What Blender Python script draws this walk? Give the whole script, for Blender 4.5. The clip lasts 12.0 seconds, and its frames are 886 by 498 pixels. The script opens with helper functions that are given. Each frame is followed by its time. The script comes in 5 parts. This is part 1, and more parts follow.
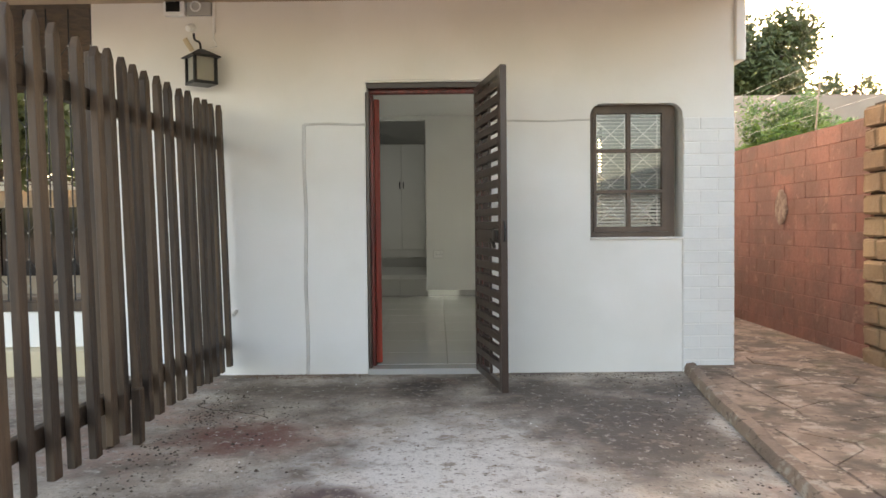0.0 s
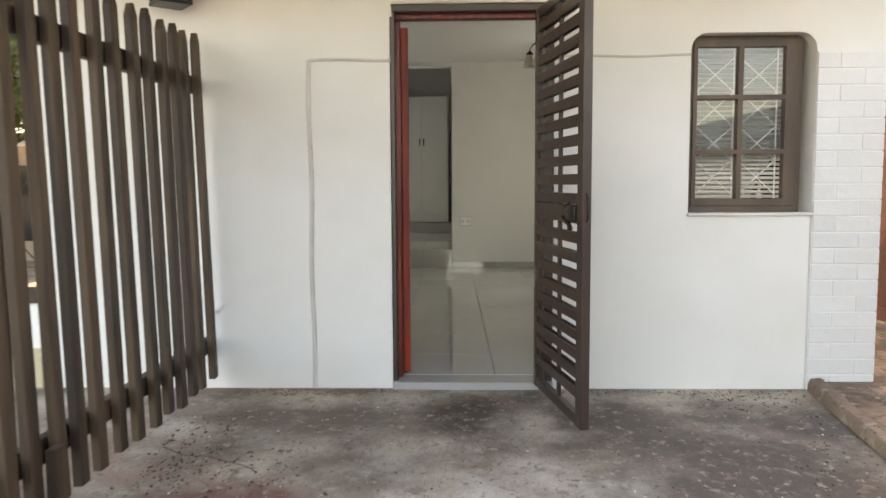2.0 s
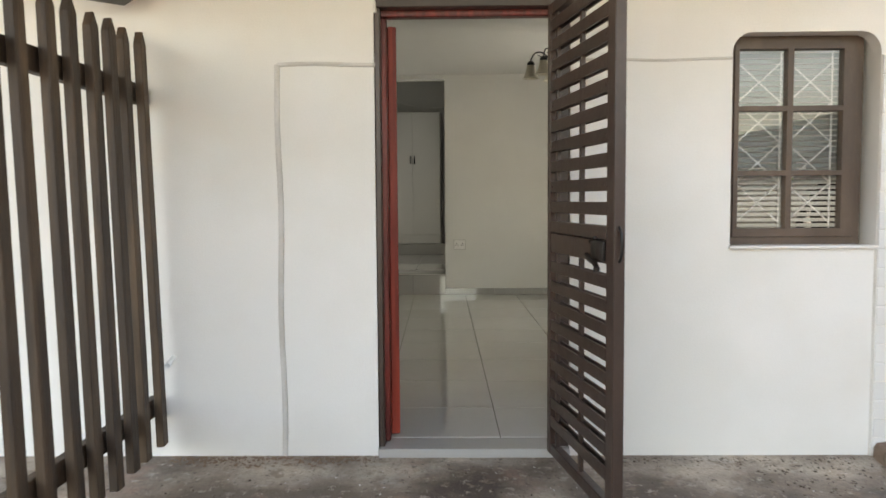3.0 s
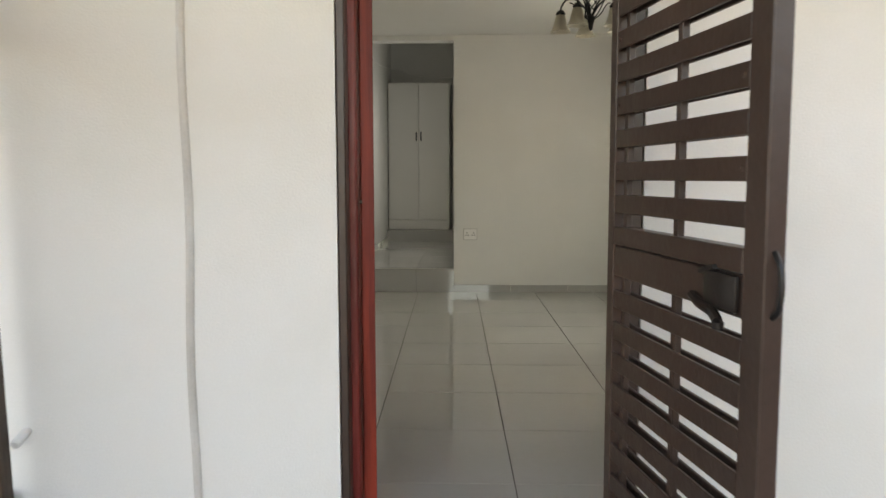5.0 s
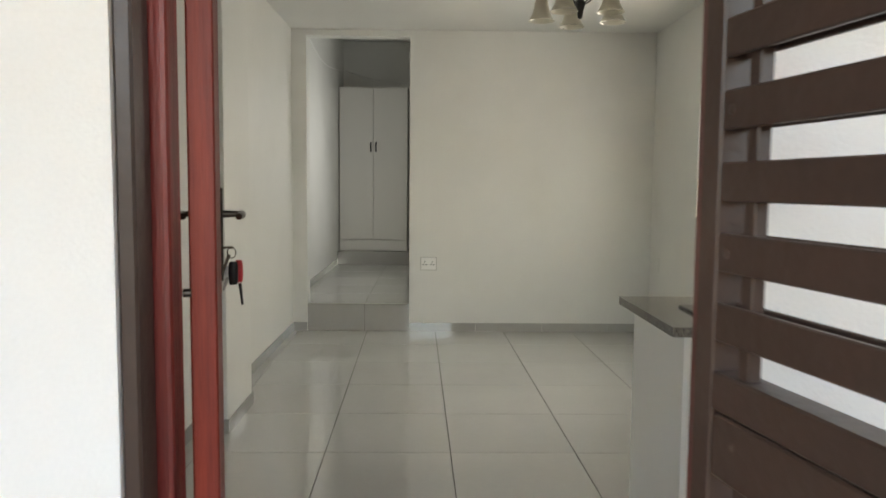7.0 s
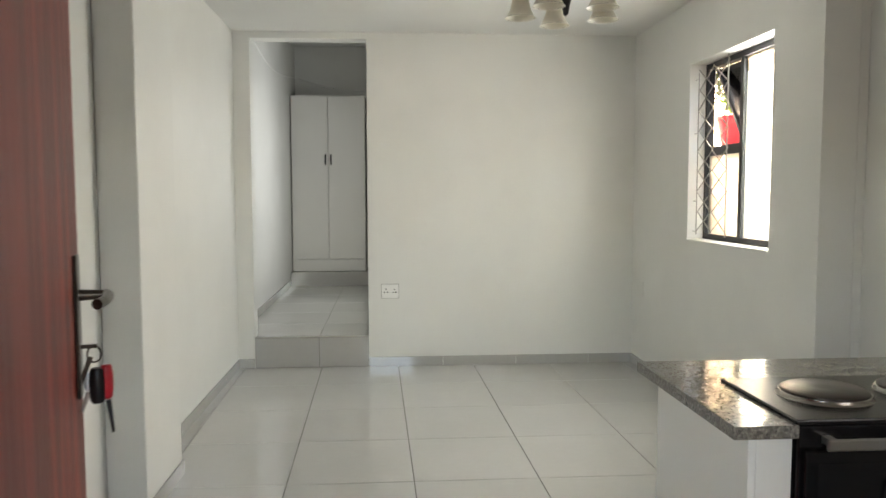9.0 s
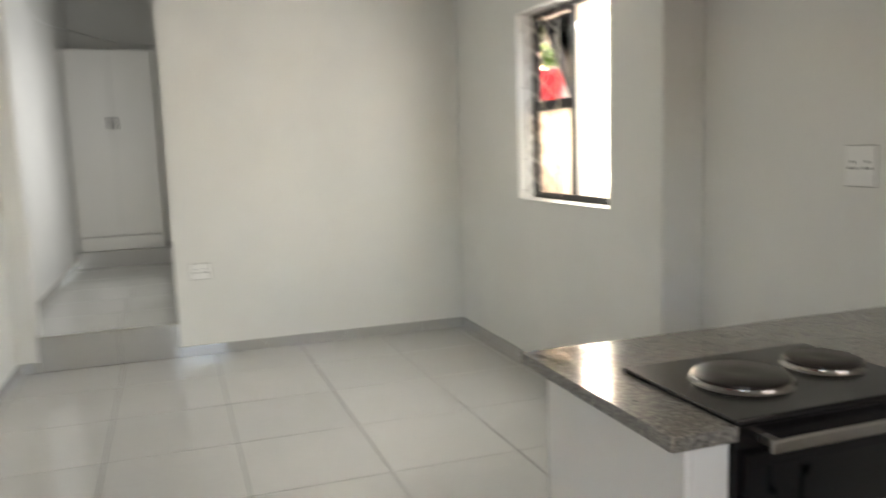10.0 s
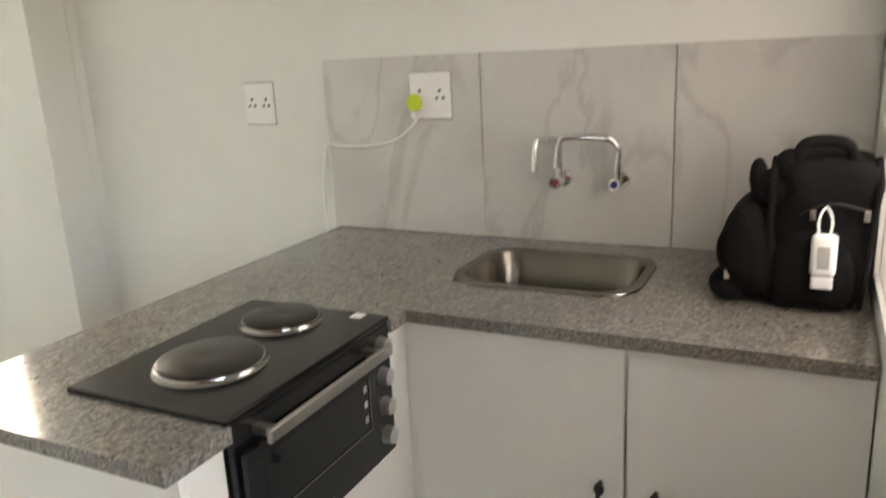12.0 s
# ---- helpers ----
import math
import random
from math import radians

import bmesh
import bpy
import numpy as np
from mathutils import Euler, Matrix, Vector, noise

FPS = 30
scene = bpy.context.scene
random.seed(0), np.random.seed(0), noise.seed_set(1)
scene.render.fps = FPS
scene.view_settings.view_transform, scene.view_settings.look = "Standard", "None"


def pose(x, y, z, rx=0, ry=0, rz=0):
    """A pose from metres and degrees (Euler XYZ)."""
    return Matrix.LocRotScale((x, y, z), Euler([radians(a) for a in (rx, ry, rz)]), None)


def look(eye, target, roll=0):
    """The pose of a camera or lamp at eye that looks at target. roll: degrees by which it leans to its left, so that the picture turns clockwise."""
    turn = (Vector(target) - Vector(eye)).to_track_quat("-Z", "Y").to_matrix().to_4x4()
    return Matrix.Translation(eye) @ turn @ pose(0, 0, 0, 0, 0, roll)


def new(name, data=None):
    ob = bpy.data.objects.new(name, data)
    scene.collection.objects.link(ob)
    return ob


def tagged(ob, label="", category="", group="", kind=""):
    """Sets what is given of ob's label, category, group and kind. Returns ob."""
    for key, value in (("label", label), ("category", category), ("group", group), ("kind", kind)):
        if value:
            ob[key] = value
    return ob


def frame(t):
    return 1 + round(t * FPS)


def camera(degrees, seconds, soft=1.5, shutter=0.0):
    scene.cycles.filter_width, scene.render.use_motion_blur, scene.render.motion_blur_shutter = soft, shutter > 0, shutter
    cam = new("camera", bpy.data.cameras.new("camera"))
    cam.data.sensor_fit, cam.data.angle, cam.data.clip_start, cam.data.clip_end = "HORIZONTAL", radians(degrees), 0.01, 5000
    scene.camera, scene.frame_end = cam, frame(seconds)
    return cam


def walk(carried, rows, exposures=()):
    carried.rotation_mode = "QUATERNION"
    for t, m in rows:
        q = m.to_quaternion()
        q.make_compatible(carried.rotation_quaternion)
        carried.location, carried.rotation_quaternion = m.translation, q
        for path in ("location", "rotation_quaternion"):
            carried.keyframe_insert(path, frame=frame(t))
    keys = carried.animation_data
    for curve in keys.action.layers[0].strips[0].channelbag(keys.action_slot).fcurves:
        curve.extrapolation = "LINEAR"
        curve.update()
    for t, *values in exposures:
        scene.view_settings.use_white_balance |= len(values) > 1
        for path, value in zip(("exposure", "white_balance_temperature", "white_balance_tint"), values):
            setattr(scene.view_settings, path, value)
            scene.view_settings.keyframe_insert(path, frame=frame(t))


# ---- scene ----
cam = camera(60.6, 12.0, shutter=0.5)
PATH = [
    (0, (0.429, 0.3, 1.091), (0.408, 2.299, 1.027), -0.6),
    (0.5, (0.373, 0.592, 1.083), (0.354, 2.591, 1.005), -0.8),
    (1, (0.371, 0.948, 1.126), (0.291, 2.943, 1.01), -1.0),
    (1.5, (0.319, 1.295, 1.112), (0.214, 3.286, 0.956), -0.4),
    (2, (0.216, 1.632, 1.161), (0.161, 3.624, 0.986), -0.3),
    (2.5, (0.19, 1.994, 1.167), (0.179, 3.989, 1.016), -0.4),
    (3, (0.178, 2.322, 1.212), (0.147, 4.318, 1.08), -0.4),
    (3.2, (0.13, 2.449, 1.179), (0.102, 4.444, 1.051), -0.3),
    (5, (0.195, 3.608, 1.245), (0.134, 5.598, 1.058), -0.1),
    (5.5, (0.153, 3.942, 1.270), (0.135, 5.93, 1.052), -0.8),
    (6, (0.197, 4.218, 1.281), (0.221, 6.204, 1.045), -0.9),
    (6.5, (0.284, 4.498, 1.326), (0.301, 6.489, 1.141), 0.1),
    (7, (0.244, 4.795, 1.342), (0.28, 6.788, 1.178), 0.5),
    (7.2, (0.22, 4.897, 1.357), (0.28, 6.891, 1.216), 0.6),
    (7.5, (0.18, 5.037, 1.383), (0.286, 7.031, 1.266), 0.4),
    (7.7, (0.168, 5.093, 1.398), (0.288, 7.086, 1.289), 0.8),
    (9.5, (0.241, 5.679, 1.444), (0.429, 7.662, 1.262), -1.4),
    (10, (0.173, 5.915, 1.46), (0.807, 7.794, 1.2), -1.9),
    (10.2, (0.164, 5.969, 1.463), (0.995, 7.761, 1.147), -2.2),
    (10.5, (0.205, 6.03, 1.455), (1.297, 7.653, 1.04), -2.5),
    (11, (0.302, 6.136, 1.462), (1.687, 7.472, 0.916), -3.4),
    (11.2, (0.322, 6.154, 1.468), (1.786, 7.381, 0.874), -3.8),
    (11.5, (0.323, 6.171, 1.476), (1.902, 7.211, 0.824), -3.9),
    (12, (0.275, 6.202, 1.508), (2.003, 7.072, 0.999), -2.9),
]
walk(cam, [(t, look(eye, target, roll)) for t, eye, target, roll in PATH],
     [(0.0, 2.75, 8400, 17), (1.5, 3.0, 8800, 19), (5.5, 3.2, 9000, 20), (6.5, 3.42, 8600, 20), (7.5, 3.76, 8300, 18), (9.5, 4.12, 7900, 20), (10.5, 4.2, 8100, 23), (11.2, 4.5, 8300, 22), (11.6, 4.72, 8300, 21), (12.0, 4.92, 8200, 20)])


# ---- light ----
SUN_DIR = Vector((0.46, 0.83, 0.31)).normalized()
world = bpy.data.worlds.new("world")
scene.world = world
world.use_nodes = True
wn = world.node_tree
sky = wn.nodes.new("ShaderNodeTexSky")
sky.sky_type = "NISHITA"
sky.sun_disc = False
sky.sun_elevation = math.asin(SUN_DIR.z)
sky.sun_rotation = math.atan2(SUN_DIR.x, SUN_DIR.y)
sky.dust_density = 3.0
wn.links.new(sky.outputs[0], wn.nodes["Background"].inputs[0])
wn.nodes["Background"].inputs[1].default_value = 0.15
sun = new("sun", bpy.data.lights.new("sun", "SUN"))
sun.data.energy, sun.data.angle, sun.data.color = 2.2, radians(0.6), (1.0, 0.88, 0.72)
sun.matrix_world = look(tuple(SUN_DIR * 30), (0, 0, 0))


def area(name, eye, target, sx, sy, watts, color=(1, 1, 1)):
    ob = new(name, bpy.data.lights.new(name, "AREA"))
    ob.data.shape, ob.data.size, ob.data.size_y, ob.data.energy, ob.data.color = "RECTANGLE", sx, sy, watts, color
    ob.matrix_world = look(eye, target)
    return ob


# ---- materials ----
def material(name, color, rough=0.6, metal=0.0, vary=0.15, scale=6.0, bump=0.1, fine=90.0, color2=None, mix_scale=1.5,
             spec=0.5, stretch=(1, 1, 1), random_obj=0.0, low=0.42, high=0.62, coat=0.0):
    m = bpy.data.materials.new(name)
    m.use_nodes = True
    nt = m.node_tree
    n, l = nt.nodes, nt.links
    b = n["Principled BSDF"]
    b.inputs["Roughness"].default_value, b.inputs["Metallic"].default_value = rough, metal
    b.inputs["Specular IOR Level"].default_value = spec
    b.inputs["Coat Weight"].default_value = coat
    tc = n.new("ShaderNodeTexCoord")
    geo = n.new("ShaderNodeNewGeometry")
    mp = n.new("ShaderNodeMapping")
    mp.inputs["Scale"].default_value = stretch
    l.new(geo.outputs["Position"], mp.inputs[0])
    big = n.new("ShaderNodeTexNoise")
    big.inputs["Scale"].default_value, big.inputs["Detail"].default_value = mix_scale, 6
    l.new(mp.outputs[0], big.inputs[0])
    ramp = n.new("ShaderNodeValToRGB")
    c2 = color2 or tuple(c * (1 - vary) for c in color)
    ramp.color_ramp.elements[0].color, ramp.color_ramp.elements[1].color = (*c2, 1), (*color, 1)
    ramp.color_ramp.elements[0].position, ramp.color_ramp.elements[1].position = low, high
    l.new(big.outputs[0], ramp.inputs[0])
    grain = n.new("ShaderNodeTexNoise")
    grain.inputs["Scale"].default_value, grain.inputs["Detail"].default_value = fine, 4
    l.new(mp.outputs[0], grain.inputs[0])
    hsv = n.new("ShaderNodeHueSaturation")
    rng = n.new("ShaderNodeMapRange")
    rng.inputs[3].default_value, rng.inputs[4].default_value = 1 - vary, 1 + vary
    l.new(grain.outputs[0], rng.inputs[0])
    val = rng.outputs[0]
    if random_obj:
        oi = n.new("ShaderNodeObjectInfo")
        r2 = n.new("ShaderNodeMapRange")
        r2.inputs[3].default_value, r2.inputs[4].default_value = 1 - random_obj, 1 + random_obj
        l.new(oi.outputs["Random"], r2.inputs[0])
        mul = n.new("ShaderNodeMath")
        mul.operation = "MULTIPLY"
        l.new(val, mul.inputs[0])
        l.new(r2.outputs[0], mul.inputs[1])
        val = mul.outputs[0]
    l.new(val, hsv.inputs["Value"])
    l.new(ramp.outputs[0], hsv.inputs["Color"])
    l.new(hsv.outputs[0], b.inputs["Base Color"])
    if bump:
        bp = n.new("ShaderNodeBump")
        bp.inputs["Strength"].default_value, bp.inputs["Distance"].default_value = bump, 0.01
        mid = n.new("ShaderNodeTexNoise")
        mid.inputs["Scale"].default_value, mid.inputs["Detail"].default_value = scale, 5
        l.new(mp.outputs[0], mid.inputs[0])
        add = n.new("ShaderNodeMath")
        add.operation = "MULTIPLY_ADD"
        add.inputs[1].default_value = 0.3
        l.new(grain.outputs[0], add.inputs[0])
        l.new(mid.outputs[0], add.inputs[2])
        l.new(add.outputs[0], bp.inputs["Height"])
        l.new(bp.outputs[0], b.inputs["Normal"])
    return m


def glass(name, tint=(1, 1, 1), rough=0.0, alpha=0.15):
    """Thin pane: clear, with a mirror-like sheen by angle."""
    m = bpy.data.materials.new(name)
    m.use_nodes = True
    nt = m.node_tree
    nt.nodes.remove(nt.nodes["Principled BSDF"])
    tr, gl, mx = (nt.nodes.new("ShaderNodeBsdf" + k) for k in ("Transparent", "Glossy", "Transparent"))
    mx = nt.nodes.new("ShaderNodeMixShader")
    fr = nt.nodes.new("ShaderNodeFresnel")
    fr.inputs[0].default_value = 1.5
    tr.inputs[0].default_value = (*tint, 1)
    gl.inputs["Roughness"].default_value = rough
    nt.links.new(fr.outputs[0], mx.inputs[0])
    nt.links.new(tr.outputs[0], mx.inputs[1])
    nt.links.new(gl.outputs[0], mx.inputs[2])
    nt.links.new(mx.outputs[0], nt.nodes["Material Output"].inputs[0])
    return m


M = {
    "plaster_out": material("plaster_out", (0.84, 0.82, 0.79), 0.75, vary=0.04, scale=5, bump=0.35, fine=140, color2=(0.78, 0.755, 0.71), mix_scale=1.1),
    # greyer than plaster_out: the shadow along the ridges is put into this colour
    "ridge_shade": material("ridge_shade", (0.67, 0.645, 0.61), 0.8, vary=0.08, scale=20, bump=0.4, fine=90, color2=(0.58, 0.55, 0.51), mix_scale=4),
    "paint_in": material("paint_in", (0.80, 0.80, 0.77), 0.42, vary=0.02, scale=4, bump=0.1, fine=120, color2=(0.77, 0.77, 0.74)),
    "ceiling_paint": material("ceiling_paint", (0.82, 0.82, 0.80), 0.8, vary=0.02, bump=0.05),
    "white_brick": material("white_brick", (0.80, 0.79, 0.77), 0.6, vary=0.05, scale=18, bump=0.5, fine=110, random_obj=0.03),
    "concrete": material("concrete", (0.52, 0.44, 0.355), 0.85, vary=0.38, scale=11, bump=1.0, fine=60, color2=(0.18, 0.14, 0.11), mix_scale=2.2, low=0.38, high=0.62),
    "kerb": material("kerb", (0.36, 0.25, 0.18), 0.85, vary=0.2, scale=14, bump=0.6, fine=70, color2=(0.22, 0.15, 0.11)),
    "flagstone": material("flagstone", (0.42, 0.29, 0.21), 0.85, vary=0.42, scale=9, bump=1.0, fine=26, color2=(0.15, 0.105, 0.075), mix_scale=3.4, random_obj=0.05),
    "red_brick": material("red_brick", (0.235, 0.098, 0.075), 0.7, vary=0.2, scale=10, bump=0.8, fine=40, color2=(0.165, 0.075, 0.058), mix_scale=2.2, random_obj=0.09),
    "red_mortar": material("red_mortar", (0.22, 0.088, 0.066), 0.8, vary=0.15, bump=0.4),
    "tan_stone": material("tan_stone", (0.36, 0.24, 0.14), 0.85, vary=0.2, scale=12, bump=0.8, fine=50, color2=(0.24, 0.15, 0.09), random_obj=0.2),
    "patch_mortar": material("patch_mortar", (0.30, 0.22, 0.18), 0.9, vary=0.35, scale=30, bump=1.0, fine=60, color2=(0.17, 0.11, 0.085), mix_scale=14),
    "far_wall": material("far_wall", (0.40, 0.33, 0.26), 0.8, vary=0.1, scale=3, bump=0.2),
    "fence_wood": material("fence_wood", (0.095, 0.057, 0.032), 0.6, vary=0.25, scale=10, bump=0.4, fine=60, color2=(0.040, 0.024, 0.015), stretch=(6, 6, 0.6), mix_scale=2, random_obj=0.12),
    "gate_paint": material("gate_paint", (0.060, 0.036, 0.028), 0.36, vary=0.18, scale=12, bump=0.25, fine=60, color2=(0.045, 0.028, 0.022), random_obj=0.08),
    "red_wood": material("red_wood", (0.22, 0.024, 0.018), 0.38, vary=0.25, scale=10, bump=0.2, fine=50, color2=(0.11, 0.015, 0.012), stretch=(7, 7, 0.35), mix_scale=4),
    "red_leaf": material("red_leaf", (0.37, 0.045, 0.024), 0.45, vary=0.22, scale=10, bump=0.25, fine=50, color2=(0.21, 0.026, 0.016), stretch=(7, 7, 0.35), mix_scale=4, spec=0.35),
    "ring_steel": material("ring_steel", (0.34, 0.33, 0.31), 0.22, 1.0, vary=0.06, bump=0),
    "window_wood": material("window_wood", (0.13, 0.085, 0.06), 0.5, vary=0.2, scale=10, bump=0.3, fine=60, color2=(0.085, 0.055, 0.04), stretch=(4, 4, 1)),
    "black_metal": material("black_metal", (0.012, 0.012, 0.013), 0.4, 0.3, vary=0.1, bump=0.05),
    "frame_metal": material("frame_metal", (0.02, 0.022, 0.026), 0.4, 0.2, vary=0.1, bump=0.05),
    "tile": material("tile", (0.55, 0.545, 0.52), 0.05, spec=0.8, vary=0.025, scale=2.0, bump=0.012, fine=30, color2=(0.52, 0.515, 0.49), mix_scale=0.9, random_obj=0.02),
    "skirting": material("skirting", (0.44, 0.43, 0.41), 0.06, spec=0.9, vary=0.03, scale=2, bump=0.02, fine=30, random_obj=0.03),
    "grout": material("grout", (0.16, 0.15, 0.14), 0.9, vary=0.1),
    "cupboard": material("cupboard", (0.80, 0.79, 0.75), 0.35, vary=0.015, bump=0.03),
    "granite": material("granite", (0.31, 0.29, 0.255), 0.13, vary=0.55, scale=60, bump=0.02, fine=380, color2=(0.12, 0.113, 0.104), mix_scale=140, low=0.36, high=0.64, coat=0.3),
    "bronze": material("bronze", (0.10, 0.085, 0.07), 0.3, 1.0, vary=0.2, scale=30, bump=0.05),
    "sink_steel": material("sink_steel", (0.20, 0.185, 0.16), 0.25, 1.0, vary=0.06, scale=20, bump=0.02, fine=200, stretch=(1, 8, 1)),
    "steel": material("steel", (0.42, 0.41, 0.385), 0.33, 1.0, vary=0.06, scale=20, bump=0.02, fine=200, stretch=(1, 8, 1)),
    "chrome": material("chrome", (0.75, 0.75, 0.75), 0.08, 1.0, vary=0.02, bump=0),
    "stove_black": material("stove_black", (0.006, 0.006, 0.007), 0.22, vary=0.1, bump=0.02, spec=0.4),
    "iron": material("iron", (0.024, 0.019, 0.017), 0.36, 0.3, vary=0.2, scale=20, bump=0.1),
    "oven_glass": material("oven_glass", (0.004, 0.005, 0.006), 0.05, vary=0.05, bump=0),
    "knob_silver": material("knob_silver", (0.55, 0.55, 0.53), 0.3, 0.8, vary=0.03, bump=0),
    "plastic_white": material("plastic_white", (0.88, 0.88, 0.86), 0.3, vary=0.02, bump=0),
    "dark_hole": material("dark_hole", (0.02, 0.02, 0.02), 0.6, vary=0.05, bump=0),
    "yellow_green": material("yellow_green", (0.55, 0.72, 0.03), 0.4, vary=0.05, bump=0),
    "fabric_black": material("fabric_black", (0.004, 0.004, 0.005), 0.9, vary=0.3, scale=30, bump=0.6, fine=220, spec=0.25),
    "key_red": material("key_red", (0.55, 0.02, 0.03), 0.3, vary=0.05, bump=0),
    "blind": material("blind", (0.46, 0.50, 0.49), 0.4, vary=0.04, bump=0.02),
    "roof_tile": material("roof_tile", (0.085, 0.034, 0.026), 0.8, vary=0.2, bump=0.5, scale=20, random_obj=0.15),
    "cream_wall": material("cream_wall", (0.62, 0.52, 0.36), 0.8, vary=0.06, scale=5, bump=0.2),
    "soffit": material("soffit", (0.54, 0.43, 0.32), 0.8, vary=0.06, bump=0.1),
    "leaf": material("leaf", (0.21, 0.34, 0.05), 0.5, vary=0.25, bump=0, fine=8, color2=(0.08, 0.16, 0.025), mix_scale=6),
    "leaf_dark": material("leaf_dark", (0.12, 0.145, 0.05), 0.6, vary=0.3, bump=0, fine=5, color2=(0.075, 0.095, 0.03), mix_scale=3),
    "bark": material("bark", (0.10, 0.07, 0.05), 0.9, vary=0.3, bump=0.8, scale=25),
    "earth": material("earth", (0.27, 0.18, 0.125), 0.9, vary=0.3, bump=0.8, scale=8, fine=40),
    "mortar_dark": material("mortar_dark", (0.10, 0.075, 0.055), 0.95, vary=0.2, bump=0.5),
}
M["pane"] = glass("pane")


def frosted(name, color, rough=0.5, trans=0.6):
    m = material(name, color, rough, vary=0.05, bump=0)
    m.node_tree.nodes["Principled BSDF"].inputs["Transmission Weight"].default_value = trans
    return m


M["shade_glass"] = frosted("shade_glass", (0.85, 0.80, 0.68), 0.35, 0.55)
M["frosted_pane"] = frosted("frosted_pane", (0.85, 0.82, 0.72), 0.6, 0.8)


def marble():
    m = material("marble", (0.66, 0.65, 0.62), 0.18, vary=0.03, bump=0.01, color2=(0.58, 0.57, 0.55), mix_scale=2.5)
    n, l = m.node_tree.nodes, m.node_tree.links
    b = n["Principled BSDF"]
    src = b.inputs["Base Color"].links[0].from_socket
    geo, oi = n.new("ShaderNodeNewGeometry"), n.new("ShaderNodeObjectInfo")
    off = n.new("ShaderNodeVectorMath")
    off.operation = "MULTIPLY_ADD"
    off.inputs[1].default_value = (1, 1.3, 0.55)
    comb = n.new("ShaderNodeCombineXYZ")
    for i in range(3):
        l.new(oi.outputs["Random"], comb.inputs[i])
    sc = n.new("ShaderNodeVectorMath")
    sc.operation = "SCALE"
    sc.inputs[3].default_value = 9
    l.new(comb.outputs[0], sc.inputs[0])
    l.new(geo.outputs["Position"], off.inputs[0])
    l.new(sc.outputs[0], off.inputs[2])
    nz = n.new("ShaderNodeTexNoise")
    nz.inputs["Scale"].default_value, nz.inputs["Detail"].default_value, nz.inputs["Distortion"].default_value = 1.9, 6, 0.9
    l.new(off.outputs[0], nz.inputs[0])
    r = n.new("ShaderNodeValToRGB")
    e = r.color_ramp.elements
    e[0].position, e[0].color = 0.47, (1, 1, 1, 1)
    e[1].position, e[1].color = 0.53, (1, 1, 1, 1)
    v = e.new(0.5)
    v.color = (0.84, 0.835, 0.83, 1)
    l.new(nz.outputs[0], r.inputs[0])
    mx = n.new("ShaderNodeMix")
    mx.data_type, mx.blend_type = "RGBA", "MULTIPLY"
    mx.inputs[0].default_value = 1
    l.new(src, mx.inputs[6])
    l.new(r.outputs[0], mx.inputs[7])
    l.new(mx.outputs[2], b.inputs["Base Color"])
    return m


M["marble"] = marble()


def mottle(mat, layers):
    """Lay sharp-edged blotches of other colours over a material: (scale, colour, from, to, seed)."""
    n, l = M[mat].node_tree.nodes, M[mat].node_tree.links
    b = n["Principled BSDF"]
    src = b.inputs["Base Color"].links[0].from_socket
    geo = n.new("ShaderNodeNewGeometry")
    for scale, color, lo, hi, seed in layers:
        nz = n.new("ShaderNodeTexNoise")
        nz.noise_dimensions = "4D"
        nz.inputs["W"].default_value, nz.inputs["Scale"].default_value, nz.inputs["Detail"].default_value = seed, scale, 7
        nz.inputs["Roughness"].default_value = 0.68
        l.new(geo.outputs["Position"], nz.inputs[0])
        r = n.new("ShaderNodeMapRange")
        r.inputs[1].default_value, r.inputs[2].default_value = lo, hi
        r.inputs[4].default_value = 0.85
        l.new(nz.outputs[0], r.inputs[0])
        mx = n.new("ShaderNodeMix")
        mx.data_type = "RGBA"
        l.new(r.outputs[0], mx.inputs[0])
        l.new(src, mx.inputs[6])
        mx.inputs[7].default_value = (*color, 1)
        src = mx.outputs[2]
    l.new(src, b.inputs["Base Color"])


